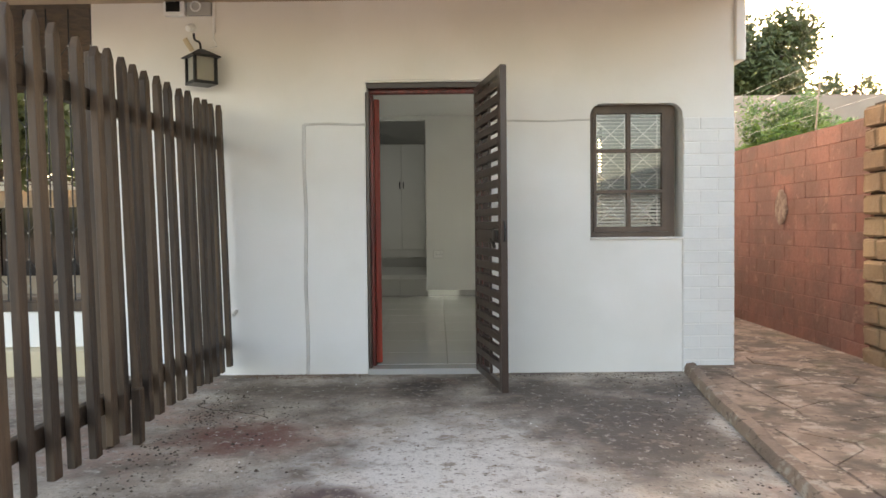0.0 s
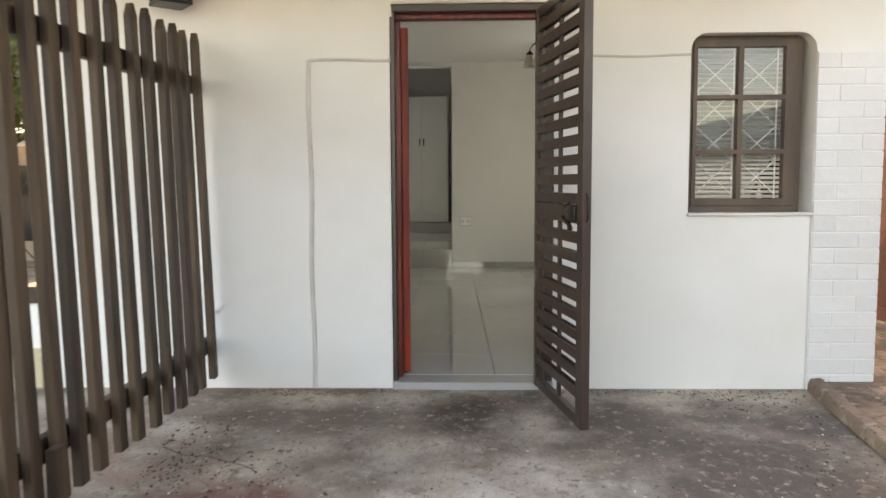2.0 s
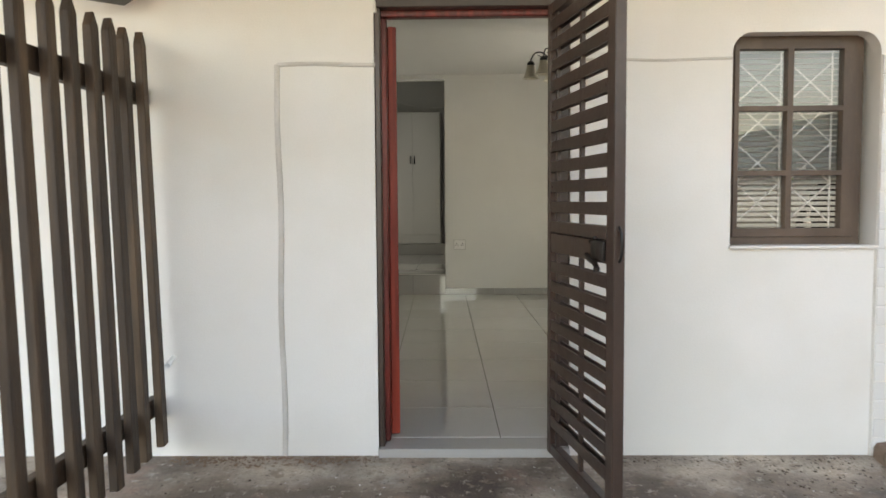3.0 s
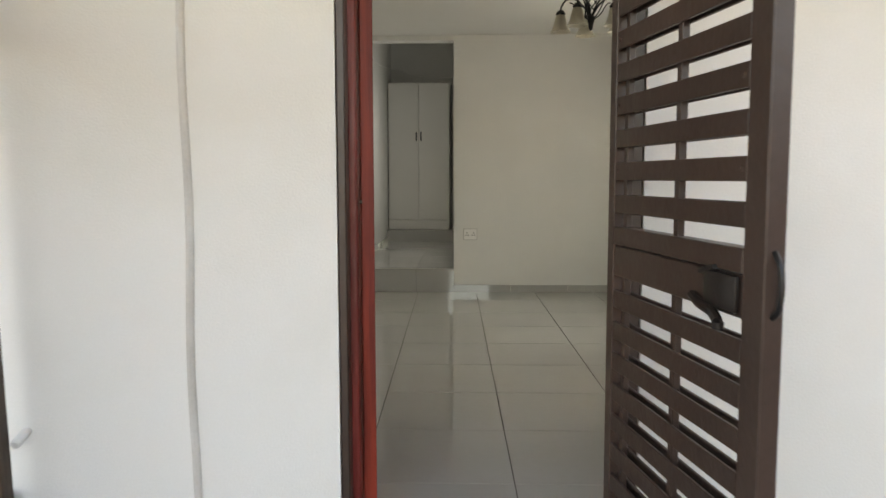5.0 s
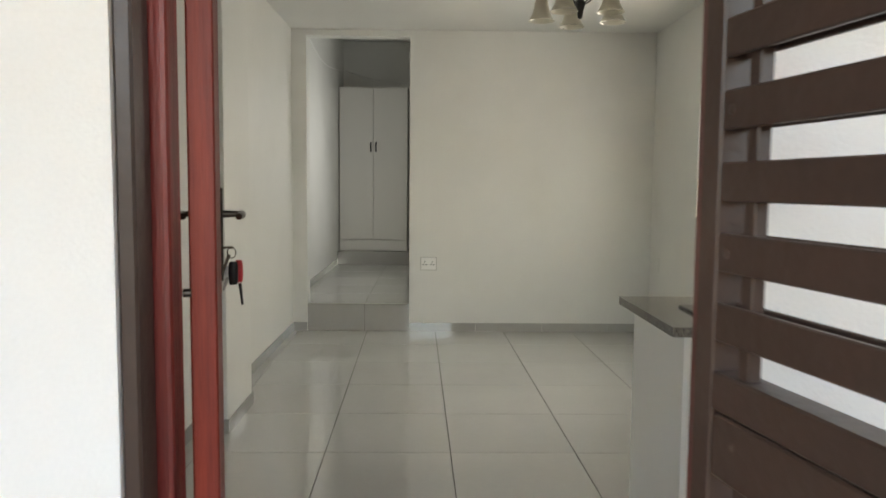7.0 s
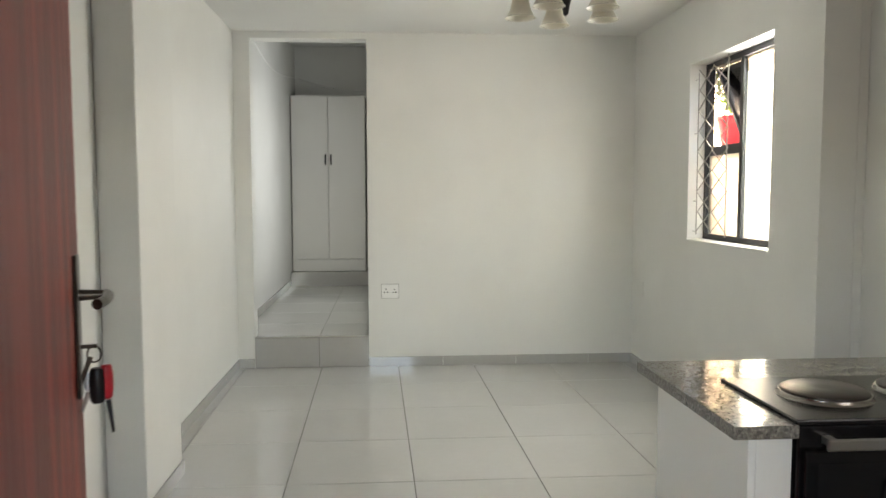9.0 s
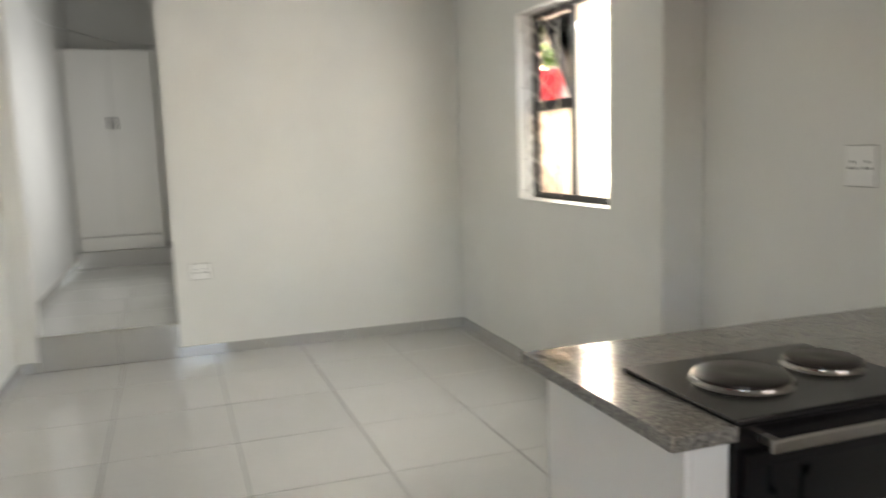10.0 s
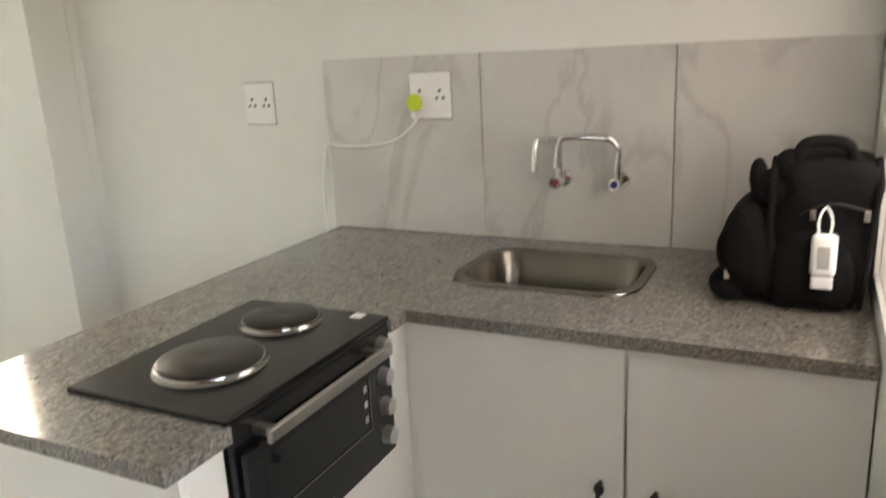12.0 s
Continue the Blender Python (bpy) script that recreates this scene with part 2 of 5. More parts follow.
def stained_concrete():
    """Worn yard concrete: grey, red and black blotches of their own shapes."""
    m = M["concrete"]
    n, l = m.node_tree.nodes, m.node_tree.links
    b = n["Principled BSDF"]
    src = b.inputs["Base Color"].links[0].from_socket
    geo = n.new("ShaderNodeNewGeometry")

    def layer(src, scale, color, lo, hi, seed, detail=7):
        nz = n.new("ShaderNodeTexNoise")
        nz.noise_dimensions = "4D"
        nz.inputs["W"].default_value, nz.inputs["Scale"].default_value, nz.inputs["Detail"].default_value = seed, scale, detail
        nz.inputs["Roughness"].default_value = 0.74
        l.new(geo.outputs["Position"], nz.inputs[0])
        r = n.new("ShaderNodeMapRange")
        r.inputs[1].default_value, r.inputs[2].default_value = lo, hi
        l.new(nz.outputs[0], r.inputs[0])
        mx = n.new("ShaderNodeMix")
        mx.data_type = "RGBA"
        l.new(r.outputs[0], mx.inputs[0])
        l.new(src, mx.inputs[6])
        mx.inputs[7].default_value = (*color, 1)
        return mx.outputs[2]

    def spot(src, x, y, rx, ry, color, seed):
        sub = n.new("ShaderNodeVectorMath")
        sub.operation = "SUBTRACT"
        sub.inputs[1].default_value = (x, y, 0)
        l.new(geo.outputs["Position"], sub.inputs[0])
        dv = n.new("ShaderNodeVectorMath")
        dv.operation = "DIVIDE"
        dv.inputs[1].default_value = (rx, ry, 1)
        l.new(sub.outputs[0], dv.inputs[0])
        ln = n.new("ShaderNodeVectorMath")
        ln.operation = "LENGTH"
        l.new(dv.outputs[0], ln.inputs[0])
        nz = n.new("ShaderNodeTexNoise")
        nz.noise_dimensions = "4D"
        nz.inputs["W"].default_value, nz.inputs["Scale"].default_value, nz.inputs["Detail"].default_value = seed, 5.0, 6
        l.new(geo.outputs["Position"], nz.inputs[0])
        ad = n.new("ShaderNodeMath")
        ad.operation = "MULTIPLY_ADD"
        ad.inputs[1].default_value = 1.6
        l.new(nz.outputs[0], ad.inputs[0])
        l.new(ln.outputs["Value"], ad.inputs[2])
        r = n.new("ShaderNodeMapRange")
        r.inputs[1].default_value, r.inputs[2].default_value = 1.85, 1.25
        r.inputs[3].default_value, r.inputs[4].default_value = 0, 0.93
        l.new(ad.outputs[0], r.inputs[0])
        mx = n.new("ShaderNodeMix")
        mx.data_type = "RGBA"
        l.new(r.outputs[0], mx.inputs[0])
        l.new(src, mx.inputs[6])
        mx.inputs[7].default_value = (*color, 1)
        return mx.outputs[2]

    out = layer(src, 0.9, (0.36, 0.22, 0.17), 0.52, 0.66, 3.0)
    out = layer(out, 1.6, (0.46, 0.43, 0.38), 0.54, 0.72, 8.0)
    out = spot(out, 0.45, 3.6, 0.75, 1.1, (0.66, 0.62, 0.56), 1)
    out = spot(out, -0.1, 2.9, 0.5, 0.6, (0.44, 0.31, 0.26), 2)
    out = spot(out, -0.65, 4.2, 0.42, 0.35, (0.20, 0.08, 0.06), 4)
    out = spot(out, 0.22, 5.35, 0.30, 0.34, (0.085, 0.062, 0.05), 5)
    out = spot(out, 1.45, 4.4, 0.7, 1.1, (0.12, 0.095, 0.08), 6)
    out = spot(out, -0.08, 3.30, 0.24, 0.2, (0.10, 0.06, 0.055), 7)
    out = spot(out, 1.95, 4.35, 0.16, 0.3, (0.52, 0.48, 0.42), 9)
    out = spot(out, 0.95, 5.2, 0.35, 0.5, (0.13, 0.10, 0.08), 13)
    out = spot(out, 2.0, 5.2, 0.35, 0.3, (0.12, 0.10, 0.085), 14)
    out = spot(out, -0.6, 5.3, 0.6, 0.3, (0.17, 0.13, 0.10), 15)
    out = layer(out, 5.0, (0.23, 0.185, 0.145), 0.53, 0.68, 17.0, 9)
    out = layer(out, 7.0, (0.50, 0.46, 0.40), 0.58, 0.72, 19.0, 9)
    out = layer(out, 26.0, (0.07, 0.055, 0.045), 0.60, 0.70, 12.0, 5)
    out = layer(out, 70.0, (0.19, 0.155, 0.125), 0.56, 0.68, 23.0, 4)
    out = layer(out, 14.0, (0.46, 0.40, 0.34), 0.60, 0.68, 29.0, 8)
    l.new(out, b.inputs["Base Color"])


stained_concrete()
mottle("concrete", [(9.0, (0.27, 0.21, 0.16), 0.555, 0.60, 41.0), (16.0, (0.43, 0.375, 0.315), 0.575, 0.605, 43.0), (30.0, (0.12, 0.092, 0.070), 0.58, 0.61, 47.0)])
mottle("flagstone", [(3.0, (0.25, 0.165, 0.115), 0.52, 0.58, 2.0), (7.0, (0.50, 0.38, 0.29), 0.55, 0.60, 5.0), (15.0, (0.13, 0.09, 0.065), 0.57, 0.60, 7.0), (1.1, (0.15, 0.125, 0.07), 0.56, 0.64, 9.0)])
mottle("red_brick", [(2.4, (0.16, 0.080, 0.062), 0.54, 0.62, 3.0), (9.0, (0.27, 0.135, 0.105), 0.58, 0.63, 6.0), (20.0, (0.10, 0.055, 0.045), 0.62, 0.65, 8.0)])
mottle("kerb", [(9.0, (0.42, 0.35, 0.28), 0.54, 0.60, 4.0), (22.0, (0.13, 0.09, 0.065), 0.57, 0.61, 6.0)])
mottle("granite", [(34.0, (0.17, 0.155, 0.14), 0.50, 0.60, 3.0), (85.0, (0.06, 0.056, 0.052), 0.57, 0.62, 5.0)])


# ---- builders ----
def box(bm, x0, x1, y0, y1, z0, z1, bevel=0.0, seg=1):
    """An axis-aligned block, its edges eased by bevel."""
    r = bmesh.ops.create_cube(bm, size=1.0)
    vs = r["verts"]
    for v in vs:
        v.co = Vector((x0 + (v.co.x + 0.5) * (x1 - x0), y0 + (v.co.y + 0.5) * (y1 - y0), z0 + (v.co.z + 0.5) * (z1 - z0)))
    if bevel:
        es = {e for v in vs for e in v.link_edges}
        bmesh.ops.bevel(bm, geom=list(es), offset=bevel, segments=seg, affect="EDGES", profile=0.5)
    return bm


def block(x0, x1, y0, y1, z0, z1, bevel=0.0, seg=1):
    return box(bmesh.new(), x0, x1, y0, y1, z0, z1, bevel, seg)


def rod(bm, a, b, r, n=10, r2=None):
    a, b = Vector(a), Vector(b)
    d = b - a
    m = Matrix.Translation((a + b) / 2) @ d.to_track_quat("Z", "Y").to_matrix().to_4x4()
    bmesh.ops.create_cone(bm, cap_ends=True, segments=n, radius1=r, radius2=r if r2 is None else r2, depth=d.length, matrix=m)
    return bm


def tube(bm, pts, r, n=8):
    """A round tube along a smooth run of points."""
    pts = [Vector(p) for p in pts]
    rings = []
    for i, p in enumerate(pts):
        d = (pts[min(i + 1, len(pts) - 1)] - pts[max(i - 1, 0)]).normalized()
        q = d.to_track_quat("Z", "Y").to_matrix()
        rings.append([bm.verts.new(p + q @ Vector((r * math.cos(2 * math.pi * k / n), r * math.sin(2 * math.pi * k / n), 0))) for k in range(n)])
    for a, b in zip(rings, rings[1:]):
        for k in range(n):
            j = min(range(n), key=lambda s: (b[(k + s) % n].co - a[k].co).length) if k == 0 else j
            bm.faces.new((a[k], a[(k + 1) % n], b[(k + 1 + j) % n], b[(k + j) % n]))
    bm.faces.new(rings[0][::-1])
    bm.faces.new(rings[-1])
    return bm


def curve_pts(ctrl, n=6):
    """Points of a Catmull-Rom run through the control points."""
    c = [Vector(p) for p in ctrl]
    c = [2 * c[0] - c[1]] + c + [2 * c[-1] - c[-2]]
    out = []
    for i in range(1, len(c) - 2):
        for k in range(n):
            t = k / n
            out.append(0.5 * (2 * c[i] + (c[i + 1] - c[i - 1]) * t + (2 * c[i - 1] - 5 * c[i] + 4 * c[i + 1] - c[i + 2]) * t ** 2
                              + (3 * c[i] - c[i - 1] - 3 * c[i + 1] + c[i + 2]) * t ** 3))
    return out + [c[-2]]


def lathe(bm, prof, n=20, at=(0, 0, 0)):
    """A turned shape from (radius, height) pairs."""
    at = Vector(at)
    rings = [[bm.verts.new(at + Vector((r * math.cos(2 * math.pi * k / n), r * math.sin(2 * math.pi * k / n), z))) for k in range(n)] for r, z in prof]
    for a, b in zip(rings, rings[1:]):
        for k in range(n):
            bm.faces.new((a[k], a[(k + 1) % n], b[(k + 1) % n], b[k]))
    return bm


def blob_capsule(x, y, z, r, half):
    """A small rounded fob hanging upright."""
    return lathe(bmesh.new(), [(0.0005, -half)] + [(r * math.sin(math.pi * (0.12 + 0.76 * k / 8)) ** 0.4, -half * math.cos(math.pi * (0.05 + 0.9 * k / 8))) for k in range(9)] + [(0.0005, half)], 14, (x, y, z))


def finish(name, bm, mat, smooth=False):
    bmesh.ops.recalc_face_normals(bm, faces=bm.faces)
    me = bpy.data.meshes.new(name)
    bm.to_mesh(me)
    bm.free()
    me.materials.append(M[mat])
    if smooth:
        me.shade_smooth()
        me.set_sharp_from_angle(angle=radians(38))
    return me


def part(name, bm, mat, parent=None, label="", smooth=False):
    """One mesh object under a thing or under a part."""
    ob = new(name, finish(name, bm, mat, smooth))
    if parent is not None:
        ob.parent = parent
    if label:
        ob["label"] = label
    return ob


def thing(name, label, category, group="", at=None):
    """An Empty at the base of a thing made of parts (parts are given in the thing's own axes)."""
    ob = new(name)
    ob.empty_display_size = 0.1
    if at is not None:
        ob.matrix_world = at
    return tagged(ob, label, category, group)


def structure(name, bm, mat, label, category, smooth=False):
    return tagged(part(name, bm, mat, smooth=smooth), label, category, kind="structure")


def wall_with_holes(axis, at0, at1, u0, u1, z0, z1, holes):
    """A wall slab along x or y, cut into butted blocks around holes (u0, u1, z0, z1), with shared faces left out."""
    us = sorted({u0, u1, *[h[0] for h in holes], *[h[1] for h in holes]})
    zs = sorted({z0, z1, *[h[2] for h in holes], *[h[3] for h in holes]})
    solid = lambda u, z: u0 < u < u1 and z0 < z < z1 and not any(h[0] < u < h[1] and h[2] < z < h[3] for h in holes)
    bm = bmesh.new()
    cache = {}

    def vert(u, a, z):
        key = (round(u, 5), round(a, 5), round(z, 5))
        if key not in cache:
            cache[key] = bm.verts.new((u, a, z) if axis == "x" else (a, u, z))
        return cache[key]

    for i in range(len(us) - 1):
        for j in range(len(zs) - 1):
            ua, ub, za, zb = us[i], us[i + 1], zs[j], zs[j + 1]
            um, zm = (ua + ub) / 2, (za + zb) / 2
            if not solid(um, zm):
                continue
            for a in (at0, at1):
                bm.faces.new([vert(u, a, z) for u, z in ((ua, za), (ub, za), (ub, zb), (ua, zb))])
            if i == 0 or not solid((us[i - 1] + ua) / 2, zm):
                bm.faces.new([vert(ua, a, z) for a, z in ((at0, za), (at1, za), (at1, zb), (at0, zb))])
            if i == len(us) - 2 or not solid((us[i + 2] + ub) / 2, zm):
                bm.faces.new([vert(ub, a, z) for a, z in ((at0, za), (at1, za), (at1, zb), (at0, zb))])
            if j == 0 or not solid(um, (zs[j - 1] + za) / 2):
                bm.faces.new([vert(u, a, za) for u, a in ((ua, at0), (ub, at0), (ub, at1), (ua, at1))])
            if j == len(zs) - 2 or not solid(um, (zs[j + 2] + zb) / 2):
                bm.faces.new([vert(u, a, zb) for u, a in ((ua, at0), (ub, at0), (ub, at1), (ua, at1))])
    return bm


# ---- the large structure ----
FZ = 0.045      # finished floor inside
CEIL = 2.70
structure("ground", block(-60, 60, -60, 60, -0.3, 0.0), "concrete", "worn stained concrete yard with red and black blotches", "ground")

front = structure("wall_front", wall_with_holes("x", 5.836, 6.06, -2.17, 2.486, -0.05, 2.95,
                  [(-0.187, 0.712, -0.06, 2.128), (1.447, 2.117, 0.985, 1.957)]), "plaster_out",
                  "white plastered outer wall, lightly uneven", "wall")
structure("wall_left", block(-1.21, -0.972, 6.062, 11.541, -0.05, 2.95), "paint_in", "smooth white painted inner wall", "wall")
structure("wall_pier", block(-0.970, -0.803, 8.69, 9.23, 0.0, CEIL, 0.006, 2), "paint_in", "white painted pier standing out of the wall", "wall")
structure("wall_back", wall_with_holes("x", 11.543, 11.70, -1.21, 2.50, -0.05, 2.95, [(-0.844, 0.064, -0.06, 2.648)]), "paint_in",
          "white painted end wall with an opening to a passage", "wall")
structure("wall_window", wall_with_holes("y", 2.228, 2.40, 8.86, 11.541, -0.05, 2.95, [(9.323, 10.418, 1.132, 2.283)]), "paint_in",
          "white painted wall with a tall window", "wall")
structure("wall_kitchen", block(2.445, 2.52, 6.0605, 8.858, -0.05, 2.95), "paint_in", "cream-white painted kitchen wall", "wall")
structure("wall_jog", block(2.402, 2.52, 8.86, 9.0, -0.05, 2.95), "paint_in", "short return of the white inner wall", "wall")
structure("wall_front_lining", wall_with_holes("x", 6.062, 6.072, -0.970, 2.4445, 0.0, CEIL,
          [(-0.187, 0.712, -0.01, 2.128), (1.447, 2.117, 0.985, 1.957)]), "paint_in", "white painted inner face of the front wall", "wall")
structure("ceiling", block(-1.2, 2.50, 6.074, 11.54, CEIL, CEIL + 0.1), "ceiling_paint", "plain white painted ceiling", "ceiling")
structure("floor", block(-1.2, 2.50, 5.84, 11.68, -0.04, FZ - 0.009), "grout", "dark grey grout bed of the tiled floor", "floor")
structure("roof", block(-2.4, 2.66, 5.84, 17.2, 3.5, 3.62), "soffit", "flat roof over the house", "roof")
structure("roof_fascia", block(-2.2, 2.66, 5.85, 6.05, 2.955, 3.5), "plaster_out", "plastered band under the roof", "wall")

# passage behind, one step up and another in front of the wardrobe
PZ, PZ2 = 0.286, 0.452
structure("wall_passage_left", block(-1.14, -1.0, 11.702, 15.8, 0, 3.5), "paint_in", "white painted passage wall", "wall")
# the opening in the right wall is assumed and unseen; it holds a fill lamp
structure("wall_passage_right", wall_with_holes("y", 0.10, 0.25, 11.702, 15.8, 0, 3.5, [(12.1, 13.9, 1.1, 2.5)]), "paint_in", "white painted passage wall", "wall")
structure("wall_passage_end", block(-1.14, 0.25, 15.802, 15.9, 0, 3.5), "paint_in", "white painted passage end wall", "wall")
structure("passage_floor", block(-0.998, 0.098, 11.58, 15.8, 0, PZ - 0.009), "grout", "grout bed of the raised passage floor", "floor")
structure("passage_step", block(-0.998, 0.098, 15.03, 15.8, PZ - 0.008, PZ2), "skirting", "second tiled step at the end of the passage", "step")
pc = bmesh.new()
vs = [pc.verts.new(p) for p in ((-1.14, 11.70, 2.95), (0.25, 11.70, 2.95), (0.25, 15.9, 3.40), (-1.14, 15.9, 3.40),
                                (-1.14, 11.70, 3.05), (0.25, 11.70, 3.05), (0.25, 15.9, 3.49), (-1.14, 15.9, 3.49))]
for q in ((0, 1, 2, 3), (4, 5, 6, 7), (0, 1, 5, 4), (1, 2, 6, 5), (2, 3, 7, 6), (3, 0, 4, 7)):
    pc.faces.new([vs[i] for i in q])
structure("passage_ceiling", pc, "ceiling_paint", "sloping white passage ceiling", "ceiling")

# unseen shell added beside the passage to block sun at its side opening
structure("wall_room_side", block(2.42, 2.52, 11.702, 15.9, 0, 3.49), "paint_in", "added unseen side wall that keeps sun out of the passage", "wall")
structure("wall_room_end", block(0.252, 2.52, 15.902, 16.0, 0, 3.49), "paint_in", "added unseen end wall that keeps sun out of the passage", "wall")
structure("room_ceiling", block(0.252, 2.418, 11.702, 15.9, 2.95, 3.05), "ceiling_paint", "added unseen slab that closes the sun block from above", "ceiling")

# carport roof in front of the house
structure("carport_roof", block(-3.2, 2.60, 3.0, 5.832, 2.72, 2.80), "soffit", "boarded underside of the carport roof", "roof")
structure("wall_capital", block(2.487, 2.56, 5.80, 6.06, 2.25, 2.719, 0.008), "plaster_out", "plastered projection at the wall's corner", "trim")

# raised plaster lines on the outer wall
ridge = tagged(new("plaster_ridge"), "thin raised plaster lines on the outer wall", "trim", kind="structure")
for pts, r in (([(-0.632 + 0.005 * math.sin(k * 0.9), 5.836, 1.83 * k / 14) for k in range(15)], 0.0135),
               ([(-0.632 + 0.450 * k / 5, 5.836, 1.83 + 0.004 * math.sin(k)) for k in range(6)], 0.010),
               ([(0.712 + 0.733 * k / 8, 5.836, 1.838 + 0.004 * math.sin(k)) for k in range(9)], 0.007),
               ([(2.117, 5.836, 0.970 * k / 8) for k in range(9)], 0.007)):
    part("ridge", tube(bmesh.new(), pts, r, 8), "ridge_shade", ridge, smooth=True)

# rounded upper corners of the outer window recess
cor = bmesh.new()
for cx, s in ((1.447, 1), (2.117, -1)):
    r, z = 0.09, 1.957
    pts = [(cx, z)] + [(cx + s * r * (1 - math.cos(a)), z - r * (1 - math.sin(a))) for a in [math.pi / 2 * k / 6 for k in range(7)]]
    f0, f1 = [cor.verts.new((x, 5.837, zz)) for x, zz in pts], [cor.verts.new((x, 5.92, zz)) for x, zz in pts]
    cor.faces.new(f0)
    cor.faces.new(f1)
    for i in range(len(pts)):
        j = (i + 1) % len(pts)
        cor.faces.new((f0[i], f0[j], f1[j], f1[i]))
structure("window_corner_fill", cor, "plaster_out", "rounded plaster corners of the window recess", "trim")

# sills
structure("doorsill", block(-0.1855, 0.710, 5.80, 5.973, 0.0, FZ - 0.002, 0.004), "skirting", "pale tiled door sill", "trim")
structure("window_sill_strip", block(1.44, 2.12, 5.81, 5.92, 0.972, 0.986, 0.004), "plaster_out", "thin white sill under the window", "trim")


# ---- the door, its frame and the security gate ----
dframe = thing("door_frame", "dark steel gate frame against red-stained wooden door frame", "door frame")
for nm, b, mt in (("gate_jamb", block(-0.1855, -0.159, 5.842, 5.905, 0.0, 2.085, 0.004), "gate_paint"),
                  ("gate_jamb", block(0.664, 0.710, 5.842, 5.905, 0.0, 2.085, 0.004), "gate_paint"),
                  ("gate_head", block(-0.1855, 0.710, 5.842, 5.905, 2.086, 2.127, 0.004), "gate_paint"),
                  ("door_jamb", block(-0.1855, -0.136, 5.908, 5.967, FZ, 2.055, 0.008, 2), "red_wood"),
                  ("door_jamb", block(0.656, 0.709, 5.908, 5.967, FZ, 2.055, 0.008, 2), "red_wood"),
                  ("door_head", block(-0.1855, 0.709, 5.908, 5.967, 2.057, 2.125, 0.008, 2), "red_wood")):
    part(nm, b, mt, dframe)
structure("door_surround_ridge", tube(bmesh.new(), [(-0.18, 5.836, 2.06), (-0.18, 5.834, 2.135), (0.2, 5.834, 2.14), (0.712, 5.834, 2.133), (0.712, 5.836, 2.06)], 0.010, 6),
          "plaster_out", "rough plaster edge over the door", "trim")

hinge, lock = Vector((-0.097, 6.012, 0)), Vector((-0.311, 6.82, 0))
ang = math.degrees(math.atan2(lock.y - hinge.y, lock.x - hinge.x))
leaf = thing("door_1", "open front door of glossy red-stained wood", "door", at=pose(hinge.x, hinge.y, FZ, 0, 0, ang))
leaf["kind"] = "structure"
W = 0.825
part("leaf", block(0, W, 0, 0.042, 0.008, 1.99, 0.003), "red_leaf", leaf)
plate = part("lock_plate", block(W - 0.075, W - 0.035, -0.006, -0.0005, 1.05, 1.29, 0.002), "bronze", leaf, "dark bronze lock plate")
b = rod(bmesh.new(), (W - 0.055, -0.005, 1.222), (W - 0.055, -0.050, 1.222), 0.010, 12, 0.007)
tube(b, curve_pts([(W - 0.050, -0.048, 1.222), (W - 0.085, -0.054, 1.223), (W - 0.13, -0.052, 1.221), (W - 0.165, -0.044, 1.220)], 4), 0.0085, 10)
part("door_handle", b, "bronze", plate, smooth=True)
part("outer_plate", block(W - 0.075, W - 0.035, 0.0425, 0.047, 1.05, 1.29, 0.002), "bronze", leaf)
b = rod(bmesh.new(), (W - 0.055, 0.046, 1.222), (W - 0.055, 0.092, 1.222), 0.010, 12, 0.007)
tube(b, curve_pts([(W - 0.050, 0.090, 1.222), (W - 0.085, 0.096, 1.223), (W - 0.13, 0.094, 1.221), (W - 0.165, 0.086, 1.220)], 4), 0.0085, 10)
part("door_handle", b, "bronze", leaf, smooth=True)
part("hinge_pin", rod(bmesh.new(), (-0.004, 0.040, 1.125), (-0.004, 0.052, 1.125), 0.007, 10), "bronze", leaf, smooth=True)

kx, kz = W - 0.055, 1.125
keys = thing("key_bunch", "bunch of keys with a red tag hanging in the door lock", "keys", at=pose(hinge.x, hinge.y, FZ, 0, 0, ang) @ Matrix.Translation((0, 0.014, 0.010)))
part("key", block(kx - 0.004, kx + 0.004, -0.045, -0.0065, kz - 0.003, kz + 0.003, 0.001), "bronze", keys)
part("ring", tube(bmesh.new(), [(kx + 0.001, -0.040 + 0.011 * math.sin(a), kz - 0.014 + 0.014 * math.cos(a)) for a in [math.pi * 2 * k / 14 for k in range(15)]], 0.0016, 6), "bronze", keys)
part("red_tag", blob_capsule(kx, -0.058, kz - 0.062, 0.011, 0.029), "key_red", keys, "bright red plastic tag", True)
part("black_fob", blob_capsule(kx - 0.006, -0.044, kz - 0.066, 0.013, 0.030), "black_metal", keys, "black plastic fob", True)
part("white_fob", blob_capsule(kx + 0.006, -0.030, kz - 0.062, 0.008, 0.015), "plastic_white", keys, "pale plastic fob", True)
for y0_, y1_, za_, zb_, mt in ((-0.060, -0.066, -0.094, -0.150, "black_metal"), (-0.034, -0.014, -0.018, -0.075, "bronze"), (-0.030, -0.018, -0.078, -0.112, "steel")):
    kb_ = rod(bmesh.new(), (kx, y0_, kz + za_), (kx, y1_, kz + zb_), 0.0045, 6, 0.0028)
    part("key_blade", kb_, mt, keys)

